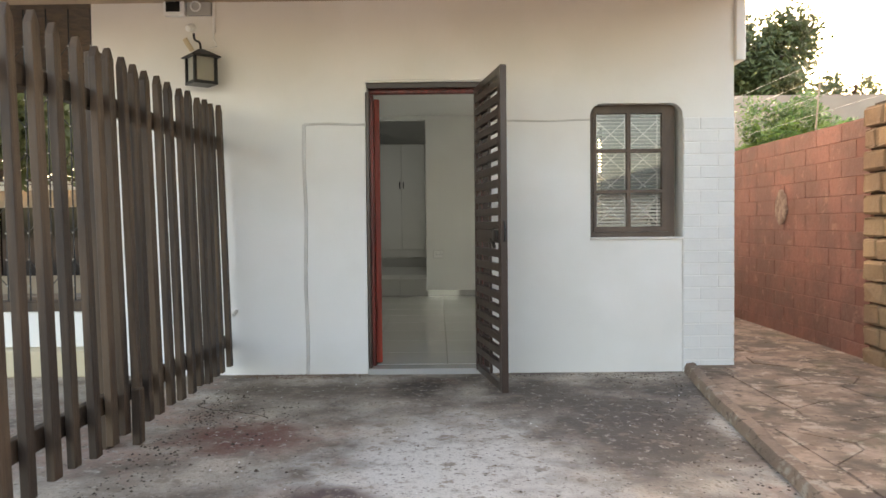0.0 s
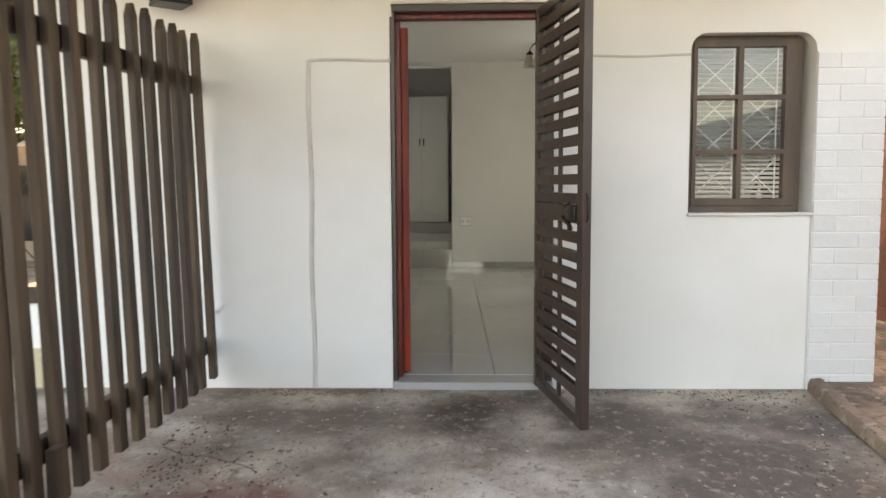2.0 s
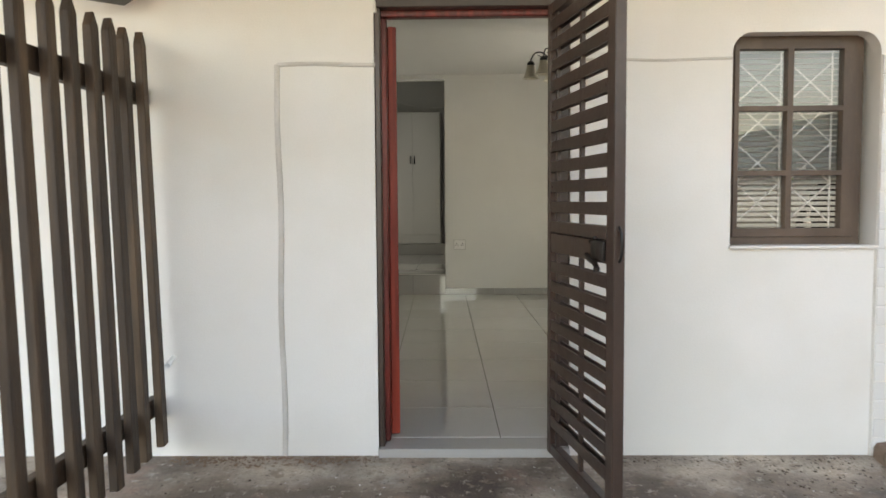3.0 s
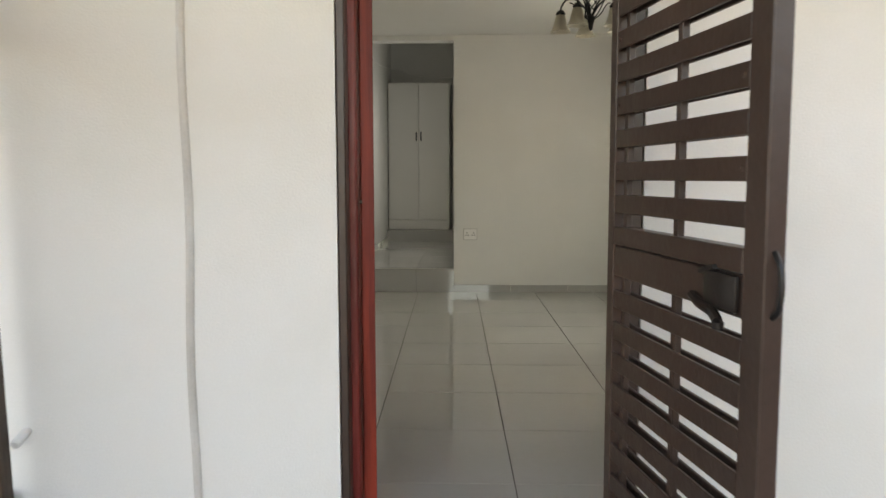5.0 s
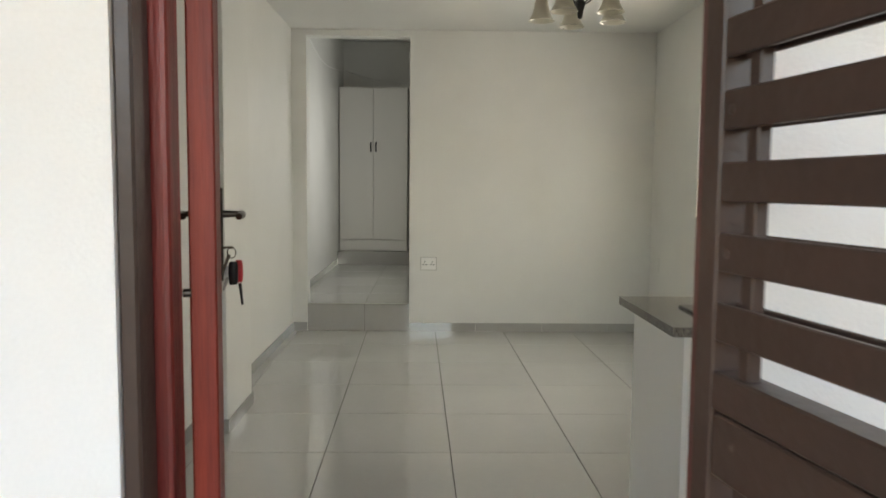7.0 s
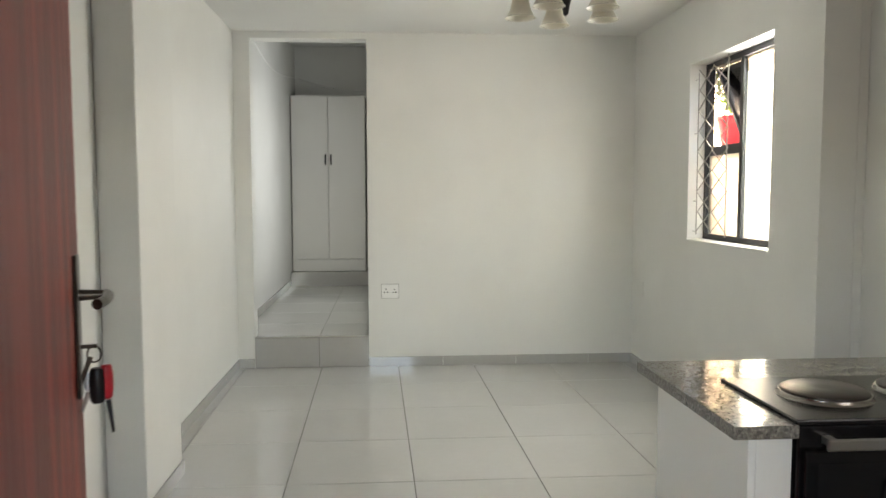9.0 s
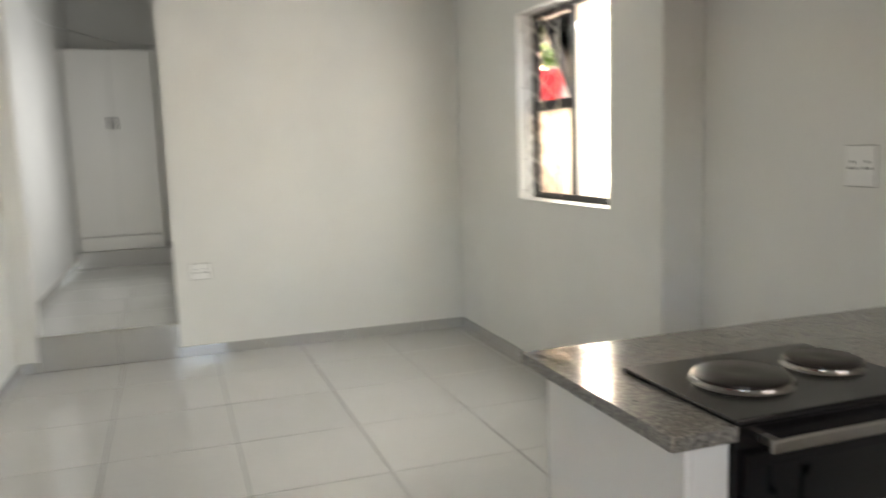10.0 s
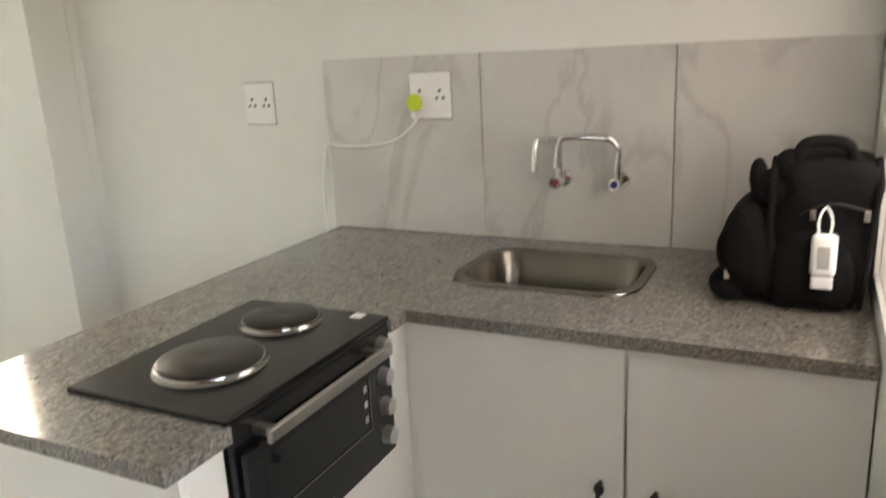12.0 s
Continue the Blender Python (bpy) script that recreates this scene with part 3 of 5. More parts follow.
g0, g1 = Vector((0.622, 5.80, 0)), Vector((0.760, 5.005, 0))
gang = math.degrees(math.atan2(g1.y - g0.y, g1.x - g0.x))
GL = (g1 - g0).length
gate = thing("security_gate", "open dark brown steel security gate with horizontal slats", "gate", at=pose(g0.x, g0.y, 0, 0, 0, gang))
GT, GB = 2.075, 0.035
for u0, u1 in ((0.0, 0.045), (GL - 0.075, GL)):
    part("stile", block(u0, u1, -0.02, 0.022, GB, GT, 0.003), "gate_paint", gate)
part("top_rail", block(0.046, GL - 0.076, -0.018, 0.02, GT - 0.05, GT, 0.003), "gate_paint", gate)
part("bottom_rail", block(0.046, GL - 0.076, -0.018, 0.02, GB, GB + 0.05, 0.003), "gate_paint", gate)
for u in (0.085, 0.40):
    part("upright", block(u, u + 0.024, -0.009, 0.009, GB + 0.051, GT - 0.051, 0.002), "gate_paint", gate)
# each slat is a pair of flat bars, one on either face of the uprights
bar_front = finish("slat", block(0.046, GL - 0.076, -0.0185, -0.0095, -0.0245, 0.0245, 0.002), "gate_paint")
bar_back = finish("slat", block(0.046, GL - 0.076, 0.0095, 0.0185, -0.0245, 0.0245, 0.002), "gate_paint")
for i in range(22):
    z = 1.976 - 0.0893 * i
    if i in (10, 11) or z < GB + 0.08:
        continue
    for me in (bar_front, bar_back):
        ob = new("slat", me)
        ob.parent, ob.location = gate, (0, 0, z)
part("lock_rail", block(0.046, GL - 0.076, -0.021, 0.021, 1.0585, 1.1085, 0.003), "gate_paint", gate)
part("lock_cover", block(0.046, GL - 0.076, -0.0175, 0.0175, 0.9705, 1.0545, 0.003), "gate_paint", gate, "wide flat bar that carries the lock")
lb = block(GL - 0.215, GL - 0.082, -0.032, -0.018, 0.978, 1.055, 0.010, 2)
rod(lb, (GL - 0.235, -0.025, 1.047), (GL - 0.17, -0.027, 1.063), 0.006)
tube(lb, curve_pts([(GL - 0.27, -0.025, 0.990), (GL - 0.22, -0.030, 0.978), (GL - 0.17, -0.031, 0.970), (GL - 0.145, -0.031, 0.955)], 4), 0.011, 8)
lockbox = part("lock_box", lb, "iron", gate, "dark iron slam lock", True)
part("lock_knob", lathe(bmesh.new(), [(0.0, 0.0), (0.012, 0.004), (0.013, 0.018), (0.0, 0.024)], 12, (GL - 0.143, -0.031, 0.935)), "iron", lockbox, smooth=True)
for u in (0.066, GL - 0.095):
    for i in (2, 4, 6, 8):
        part("weld", lathe(bmesh.new(), [(0.0, 0.0035), (0.005, 0.002), (0.007, 0.0)], 8), "gate_paint", gate).matrix_basis = pose(u, -0.0185, 1.976 - 0.0893 * i, 90)
part("pull_handle", tube(bmesh.new(), curve_pts([(GL - 0.001, 0.0, 0.985), (GL + 0.018, 0.0, 1.005), (GL + 0.024, 0.0, 1.045), (GL + 0.018, 0.0, 1.085), (GL - 0.001, 0.0, 1.108)]), 0.006), "black_metal", gate, "curved black pull handle", True)


# ---- outer window ----
win = thing("window_1", "brown wooden six-pane window with bars and blinds behind", "window")
win["kind"] = "structure"
x0, x1, z0, z1, yw = 1.449, 2.085, 0.987, 1.955, 5.925
part("window_frame", wall_with_holes("x", yw, yw + 0.06, x0, x1, z0, z1, [(x0 + 0.035, x1 - 0.035, z0 + 0.035, z1 - 0.035)]), "window_wood", win)
xs, zs = (x0 + 0.058, 1.745, x1 - 0.095), (1.062, 1.322, 1.622, 1.895)
sash_holes = [(xs[i] + 0.013 * (i > 0), xs[i + 1] - 0.013 * (i < 1), zs[j] + 0.012 * (j > 0), zs[j + 1] - 0.012 * (j < 2)) for i in range(2) for j in range(3)]
sash = part("sash", wall_with_holes("x", yw - 0.012, yw + 0.04, x0 + 0.037, x1 - 0.037, z0 + 0.037, z1 - 0.037, sash_holes), "window_wood", win)
for h in sash_holes:
    p = part("pane", block(h[0], h[1], yw + 0.012, yw + 0.016, h[2], h[3]), "pane", sash)
    p.visible_shadow = False
grille = thing("burglar_bars", "white painted diamond burglar bars behind the window", "burglar bars")
for i in (0, 1):
    cx, w = (xs[i] + xs[i + 1]) / 2, 0.105
    for z in (0, 1):
        for a in range(4):
            za = z0 + 0.10 + a * 0.19
            s = 1 if (a + z) % 2 else -1
            part("bar", rod(bmesh.new(), (cx - s * w, 5.985, za), (cx + s * w, 5.985, za + 0.19), 0.0042, 6), "plastic_white", grille)
    for s in (-1, 1):
        part("bar", rod(bmesh.new(), (cx + s * w, 5.99, z0 + 0.04), (cx + s * w, 5.99, z1 - 0.05), 0.0042, 6), "plastic_white", grille)
blind = thing("venetian_blind", "grey-white venetian blind, lowered behind the window", "blind")
me = finish("blind_slat", block(1.46, 2.08, -0.0125, 0.0125, -0.0008, 0.0008), "blind")
for i in range(34):
    ob = new("blind_slat", me)
    ob.parent, ob.location, ob.rotation_euler = blind, (0, 6.035, 1.02 + i * 0.0262), (radians(-42), 0, 0)
part("head_rail", block(1.46, 2.02, 6.018, 6.052, 1.915, 1.935, 0.003), "blind", blind)


# ---- inner window ----
iw = thing("window_2", "black metal window with frosted panes and an open top sash", "window")
iw["kind"] = "structure"
XW = 2.335
ya, yb, za, zb = 9.325, 10.416, 1.134, 2.281
ym, zt = 9.895, 1.71
part("window_frame", wall_with_holes("y", XW, XW + 0.045, ya, yb, za, zb,
     [(ya + 0.03, ym - 0.02, za + 0.035, zb - 0.035), (ym + 0.02, yb - 0.04, za + 0.035, zt - 0.03), (ym + 0.02, yb - 0.04, zt + 0.03, zb - 0.035)]), "frame_metal", iw)
p1 = part("pane", block(XW + 0.02, XW + 0.026, ya + 0.03, ym - 0.02, za + 0.035, zb - 0.035), "frosted_pane", iw)
p2 = part("pane", block(XW + 0.02, XW + 0.026, ym + 0.02, yb - 0.04, za + 0.035, zt - 0.03), "frosted_pane", iw)
sash_me = wall_with_holes("y", 0, 0.025, ym + 0.024, yb - 0.044, -0.54, 0, [(ym + 0.05, yb - 0.07, -0.515, -0.025)])
ts = part("top_sash", sash_me, "frame_metal", iw)
ts.location, ts.rotation_euler = (XW + 0.05, 0, zb - 0.04), (0, radians(-22), 0)
p3 = part("pane", block(0.01, 0.015, ym + 0.05, yb - 0.07, -0.515, -0.025), "pane", ts)
for p in (p1, p2, p3):
    p.visible_shadow = False
structure("window_reveal", block(2.215, XW - 0.002, ya, yb, za - 0.012, za - 0.001, 0.003), "paint_in", "white inner window sill", "trim")
bars = thing("burglar_bars", "bare steel diamond burglar bars across the opening window", "burglar bars")
xg = 2.265
for y in (9.93, 10.36):
    part("bar", rod(bmesh.new(), (xg, y, za + 0.03), (xg, y, zb - 0.06 if y > 10.1 else zb - 0.01), 0.004, 6), "steel", bars)
for k in range(2):
    for a in range(8):
        zz, s = za + 0.05 + a * 0.132, (1 if a % 2 else -1)
        c = 10.0375 + k * 0.215
        for s2 in (s, -s):
            if (s2 == s):
                part("bar", rod(bmesh.new(), (xg, c - s * 0.1075, zz), (xg, c + s * 0.1075, zz + 0.132), 0.0035, 6), "steel", bars)
            else:
                part("bar", rod(bmesh.new(), (xg + 0.007, c + s * 0.1075, zz), (xg + 0.007, c - s * 0.1075, zz + 0.132), 0.0035, 6), "steel", bars)
for z in (za + 0.05, za + 0.25, zt + 0.12, zb - 0.1):
    part("bar", rod(bmesh.new(), (xg, 10.36, z), (xg, 10.414, z), 0.0035, 6), "steel", bars)


# ---- skirting ----
def skirting(x0, y0, x1, y1, z=None, h=0.075, step=0.60):
    """Tile strips along a wall, each a piece of its own; the wall is on the strip's left side."""
    z = FZ if z is None else z
    a, b = Vector((x0, y0, 0)), Vector((x1, y1, 0))
    d = (b - a).normalized()
    nrm = Vector((d.y, -d.x, 0))
    out, u, L = [], 0.0, (b - a).length
    while u < L - 0.01:
        v = min(u + step, L)
        bm = block(u + 0.0015, v - 0.0015, -0.009, -0.001, 0.0, h, 0.0015)
        bm.transform(Matrix(((d.x, -nrm.x, 0, a.x), (d.y, -nrm.y, 0, a.y), (0, 0, 1, z), (0, 0, 0, 1))))
        out.append(bm)
        u = v
    return out


base = tagged(new("baseboard"), "grey glazed tile skirting along the walls", "baseboard", kind="structure")
for run in ((-0.972, 11.543, -0.972, 9.23), (-0.803, 9.23, -0.803, 8.69), (-0.972, 8.69, -0.972, 6.08), (-0.972, 11.543, -0.844, 11.543),
            (0.064, 11.543, 2.228, 11.543), (2.228, 11.543, 2.228, 8.86), (2.445, 8.85, 2.445, 7.75)):
    # walls on the left of travel; left-hand walls are run backwards
    xa, ya_, xb, yb_ = run
    if xa < -0.5 and xa == xb:
        xa, ya_, xb, yb_ = xb, yb_, xa, ya_
    for bm in skirting(xa, ya_, xb, yb_):
        part("skirting_tile", bm, "skirting", base)
for run in ((-1.0, 11.71, -1.0, 15.03),):
    for bm in skirting(*run, z=PZ):
        part("skirting_tile", bm, "skirting", base)
part("skirting_tile", block(-0.962, -0.795, 8.681, 8.689, FZ, FZ + 0.075), "skirting", base)
part("skirting_tile", block(-0.962, -0.795, 9.231, 9.239, FZ, FZ + 0.075), "skirting", base)
stp = tagged(new("step_riser"), "grey tiled riser of the passage step with a metal edge", "step", kind="structure")
for xa, xb in ((-0.842, -0.335), (-0.332, 0.062)):
    part("riser_tile", block(xa, xb, 11.545, 11.579, FZ, PZ - 0.004, 0.001), "skirting", stp)
part("edge_trim", block(-0.842, 0.062, 11.539, 11.58, PZ - 0.0035, PZ + 0.004, 0.001), "steel", stp, "bright metal step edge")


# ---- kitchen ----
before_kitchen = set(scene.objects)
CT = 0.93       # worktop's upper face
wt = bmesh.new()
YF, YB, XL, XE = 7.240, 7.930, 1.015, 1.812
SX0, SX1, SY0, SY1 = 2.068, 2.418, 6.755, 7.236    # sink cut-out


def plan_slab(bm, cells, z0, z1):
    """A slab with the outline of the given plan cells, with no inner faces."""
    xs_ = sorted({c for r in cells for c in r[:2]})
    ys_ = sorted({c for r in cells for c in r[2:]})
    ins = lambda x, y: any(r[0] < x < r[1] and r[2] < y < r[3] for r in cells)
    cache = {}

    def vert(x, y, z):
        if (x, y, z) not in cache:
            cache[(x, y, z)] = bm.verts.new((x, y, z))
        return cache[(x, y, z)]

    for i in range(len(xs_) - 1):
        for j in range(len(ys_) - 1):
            a, b_, c, d = xs_[i], xs_[i + 1], ys_[j], ys_[j + 1]
            mx, my = (a + b_) / 2, (c + d) / 2
            if not ins(mx, my):
                continue
            for z in (z0, z1):
                bm.faces.new([vert(*p, z) for p in ((a, c), (b_, c), (b_, d), (a, d))])
            for p, q, tx, ty in (((a, c), (b_, c), mx, c - 1e-4), ((b_, c), (b_, d), b_ + 1e-4, my), ((b_, d), (a, d), mx, d + 1e-4), ((a, d), (a, c), a - 1e-4, my)):
                if not ins(tx, ty):
                    bm.faces.new([vert(*p, z0), vert(*q, z0), vert(*q, z1), vert(*p, z1)])
    return bm


OX0, OX1, OYB = 1.172, 1.735, 7.650     # slot for the small cooker
plan_slab(wt, [(XL, OX0, YF, YB), (OX0, OX1, OYB, YB), (OX1, 2.575, YF, YB), (XE, SX0, 6.22, YF), (SX0, SX1, 6.22, SY0), (SX0, SX1, SY1, YF), (SX1, 2.575, 6.22, YF)], CT - 0.03, CT)
tagged(part("worktop", wt, "granite"), "speckled grey polished granite worktop, L-shaped", "worktop")

# peninsula cabinet with an end panel, on short black legs
pen = thing("peninsula_cabinet", "white melamine peninsula cabinet on short black legs", "cabinet")
part("end_panel", block(1.060, 1.078, 7.262, 7.86, 0.155, CT - 0.031, 0.001), "cupboard", pen)
part("front_stile", block(1.079, 1.168, 7.262, 7.280, 0.155, CT - 0.031, 0.001), "cupboard", pen)
part("back_panel", block(1.079, 2.575, 7.842, 7.86, 0.155, CT - 0.031, 0.001), "cupboard", pen)
part("shelf", block(1.079, 1.79, 7.282, 7.841, 0.585, 0.603), "cupboard", pen)
part("base_panel", block(1.079, 1.79, 7.282, 7.841, 0.155, 0.173), "cupboard", pen)
part("side_panel", block(1.738, 1.756, 7.282, 7.841, 0.175, CT - 0.031), "cupboard", pen)
part("corner_stile", block(1.738, 1.838, 7.262, 7.280, 0.155, CT - 0.031, 0.001), "cupboard", pen)
part("filler", block(1.8385, 1.852, 7.2395, 7.2795, 0.155, CT - 0.031), "cupboard", pen)
part("filler_panel", block(1.172, 1.734, 7.256, 7.278, 0.395, 0.606, 0.002), "cupboard", pen)
d = part("door", block(1.172, 1.734, 7.256, 7.278, 0.175, 0.386, 0.002), "cupboard", pen)
hd = tube(bmesh.new(), curve_pts([(1.615, 7.256, 0.345), (1.615, 7.234, 0.337), (1.615, 7.230, 0.29), (1.615, 7.234, 0.243), (1.615, 7.256, 0.235)], 5), 0.0055, 8)
part("handle", hd, "black_metal", d, "black metal bow handle", True)
for x, y in ((1.10, 7.30), (1.10, 7.80), (1.72, 7.30), (1.72, 7.80)):
    leg = lathe(bmesh.new(), [(0.0, 0.0), (0.026, 0.0), (0.028, 0.012), (0.016, 0.02), (0.016, 0.09), (0.03, 0.098), (0.03, 0.109), (0, 0.109)], 12, (x, y, FZ))
    part("leg", leg, "black_metal", pen, "black plastic leg", True)

# small cooker with two hot plates
ck = thing("mini_cooker", "black two-plate mini oven set into the worktop", "cooker")
part("body", block(1.176, 1.730, 7.262, 7.645, 0.612, CT - 0.004, 0.003, 2), "stove_black", ck)
part("hob", block(1.168, 1.738, 7.245, 7.655, CT - 0.003, CT + 0.010, 0.004, 2), "stove_black", ck, "black enamel hob")
part("front_panel", block(1.174, 1.732, 7.246, 7.261, 0.612, CT - 0.004, 0.003), "stove_black", ck)
for (x, y, r) in ((1.360, 7.455, 0.112), (1.622, 7.475, 0.092)):
    pl = part("hot_plate", lathe(bmesh.new(), [(0, 0.018), (r * 0.25, 0.0185), (r * 0.9, 0.020), (r * 0.97, 0.016), (r * 0.98, 0.008)], 36, (x, y, CT + 0.009)), "iron", ck, "dark cast iron hot plate", True)
    part("rim", lathe(bmesh.new(), [(r * 0.985, 0.011), (r * 1.015, 0.010), (r * 1.035, 0.003), (r * 1.07, 0.0)], 36, (x, y, CT + 0.010)), "ring_steel", pl, "chrome ring", True)
dr = part("oven_door", block(1.185, 1.640, 7.232, 7.2455, 0.625, 0.872, 0.003), "oven_glass", ck, "dark glass oven door")
part("door_frame_bar", block(1.185, 1.640, 7.2275, 7.2315, 0.845, 0.872, 0.001), "stove_black", dr)
hb = block(1.215, 1.655, 7.190, 7.202, 0.884, 0.910, 0.003)
box(hb, 1.23, 1.25, 7.2025, 7.246, 0.888, 0.904)
box(hb, 1.61, 1.63, 7.2025, 7.246, 0.888, 0.904)
part("oven_handle", hb, "steel", dr, "brushed steel bar handle")
for k in range(4):
    z = 0.886 - 0.0725 * k
    kn = rod(bmesh.new(), (1.686, 7.246, z), (1.686, 7.222, z), 0.0215, 20, 0.019)
    part("knob", kn, "knob_silver", ck, "silver control knob", True)
for bm in (block(1.190, 1.603, 7.2300, 7.2318, 0.7205, 0.7235), block(1.604, 1.607, 7.2300, 7.2318, 0.7205, 0.842)):
    part("glass_line", bm, "ring_steel", dr)
part("sticker", block(1.192, 1.234, 7.2305, 7.2318, 0.672, 0.717), "skirting", dr, "pale grey warning sticker")
tri = bmesh.new()
tri.faces.new([tri.verts.new((x, 7.2300, z)) for x, z in ((1.201, 0.684), (1.226, 0.684), (1.2135, 0.707))])
part("sticker_sign", tri, "grout", dr)
part("badge", block(1.395, 1.435, 7.2305, 7.2318, 0.635, 0.648), "knob_silver", dr, "small silver oval badge")
for k in range(3):
    part("door_print", block(1.582, 1.594, 7.2305, 7.2318, 0.745 + 0.035 * k, 0.760 + 0.035 * k), "skirting", dr)
part("hob_label", block(1.695, 1.727, 7.30, 7.33, CT + 0.0102, CT + 0.0112), "plastic_white", ck, "small white label")

# sink cabinet under the run along the wall
sc = thing("sink_cabinet", "cream-white two-door base cabinet under the sink", "cabinet")
part("body", block(1.850, 2.574, 6.22, 7.238, 0.150, CT - 0.19, 0.002), "cupboard", sc)
part("top_rail", block(1.838, 1.856, 6.22, 7.238, CT - 0.188, CT - 0.031), "cupboard", sc)
part("plinth", block(1.90, 1.915, 6.22, 7.238, FZ, 0.148), "cupboard", sc)
for ya2, yb2, yh in ((6.705, 7.236, 6.757), (6.222, 6.698, 6.630)):
    d = part("door", block(1.828, 1.8485 - 0.012, ya2, yb2, 0.160, CT - 0.034, 0.002), "cupboard", sc)
    hb = tube(bmesh.new(), curve_pts([(1.828, yh, 0.572), (1.806, yh, 0.562), (1.800, yh, 0.505), (1.806, yh, 0.448), (1.828, yh, 0.438)], 5), 0.0055, 8)
    for z in (0.562, 0.448):
        lathe(hb, [(0.0, -0.016), (0.010, -0.010), (0.013, 0), (0.010, 0.010), (0.0, 0.016)], 10, (1.812, yh, z))
    part("handle", hb, "black_metal", d, "black metal bow handle", True)

# pressed steel sink
sk = bmesh.new()


def rounded(x0, x1, y0, y1, r, z, n=6):
    pts = []
    for cx, cy, a0 in ((x1 - r, y1 - r, 0), (x0 + r, y1 - r, 90), (x0 + r, y0 + r, 180), (x1 - r, y0 + r, 270)):
        for k in range(n + 1):
            a = radians(a0 + 90 * k / n)
            pts.append((cx + r * math.cos(a), cy + r * math.sin(a), z))
    return pts


loops = [rounded(SX0 - 0.022, SX1 + 0.022, SY0 - 0.022, SY1 + 0.022, 0.110, CT + 0.001), rounded(SX0 - 0.02, SX1 + 0.02, SY0 - 0.02, SY1 + 0.02, 0.108, CT + 0.006),
         rounded(SX0 + 0.004, SX1 - 0.004, SY0 + 0.004, SY1 - 0.004, 0.092, CT + 0.005), rounded(SX0 + 0.010, SX1 - 0.010, SY0 + 0.010, SY1 - 0.010, 0.090, CT - 0.004),
         rounded(SX0 + 0.022, SX1 - 0.022, SY0 + 0.022, SY1 - 0.022, 0.085, CT - 0.12), rounded(SX0 + 0.035, SX1 - 0.035, SY0 + 0.035, SY1 - 0.035, 0.06, CT - 0.146),
         rounded(SX0 + 0.06, SX1 - 0.06, SY0 + 0.06, SY1 - 0.06, 0.05, CT - 0.15)]
rings = [[sk.verts.new(p) for p in lp] for lp in loops]
for a, b2 in zip(rings, rings[1:]):
    for k in range(len(a)):
        sk.faces.new((a[k], a[(k + 1) % len(a)], b2[(k + 1) % len(a)], b2[k]))
sk.faces.new(rings[-1])
sink = tagged(part("sink", sk, "sink_steel", smooth=True), "pressed stainless steel sink bowl let into the granite", "sink")
part("drain", lathe(bmesh.new(), [(0, 0.003), (0.02, 0.001), (0.034, 0.003), (0.037, 0.0)], 18, (2.27, 6.975, CT - 0.149)), "chrome", sink, smooth=True)

# splashback of large marbled tiles
sp = tagged(new("splashback"), "white marbled wall tiles behind the worktop", "splashback", kind="structure")
for ya2, yb2 in ((7.344, 7.945), (6.735, 7.340), (6.222, 6.731)):
    part("wall_tile", block(2.566, 2.576, ya2, yb2, CT + 0.001, 1.530, 0.001), "marble", sp)

# pillar taps on the wall
def wall_tap(y, cap, swing, reach):
    t = thing("wall_tap", "chrome wall tap with a swan-neck spout", "tap", "taps over the sink")
    z = 1.137
    b = rod(bmesh.new(), (2.566, y, z), (2.556, y, z), 0.028, 18, 0.024)
    rod(b, (2.556, y, z), (2.50, y, z), 0.014, 14)
    rod(b, (2.515, y, z - 0.012), (2.515, y, z + 0.05), 0.013, 14)
    part("body", b, "chrome", t, smooth=True)
    kn = rod(bmesh.new(), (2.50, y, z), (2.470, y, z), 0.016, 8, 0.019)
    k = part("knob", kn, "chrome", t, smooth=True)
    part("cap", rod(bmesh.new(), (2.4695, y, z), (2.4665, y, z), 0.010, 14), cap, k, "coloured temperature cap", True)
    d = Vector((-math.cos(swing), math.sin(swing), 0))
    o = Vector((2.515, y, z + 0.05))
    pts = [o, o + Vector((0, 0, 0.05)), o + d * 0.022 + Vector((0, 0, 0.078)), o + d * 0.06 * 1.0 + Vector((0, 0, 0.085)), o + d * reach * 0.8 + Vector((0, 0, 0.088)), o + d * reach * 0.95 + Vector((0, 0, 0.075)), o + d * reach + Vector((0, 0, 0.02))]
    part("spout", tube(bmesh.new(), curve_pts(pts, 6), 0.0095, 10), "chrome", t, smooth=True)
    e = pts[-1]
    part("nozzle", rod(bmesh.new(), tuple(e), tuple(e - Vector((0, 0, 0.022))), 0.011, 12), "chrome", t, smooth=True)


M["cap_red"] = material("cap_red", (0.30, 0.03, 0.03), 0.4, vary=0.05, bump=0)
M["cap_blue"] = material("cap_blue", (0.02, 0.03, 0.16), 0.4, vary=0.05, bump=0)
wall_tap(7.066, "cap_red", radians(15), 0.135)
wall_tap(6.886, "cap_blue", radians(72), 0.18)


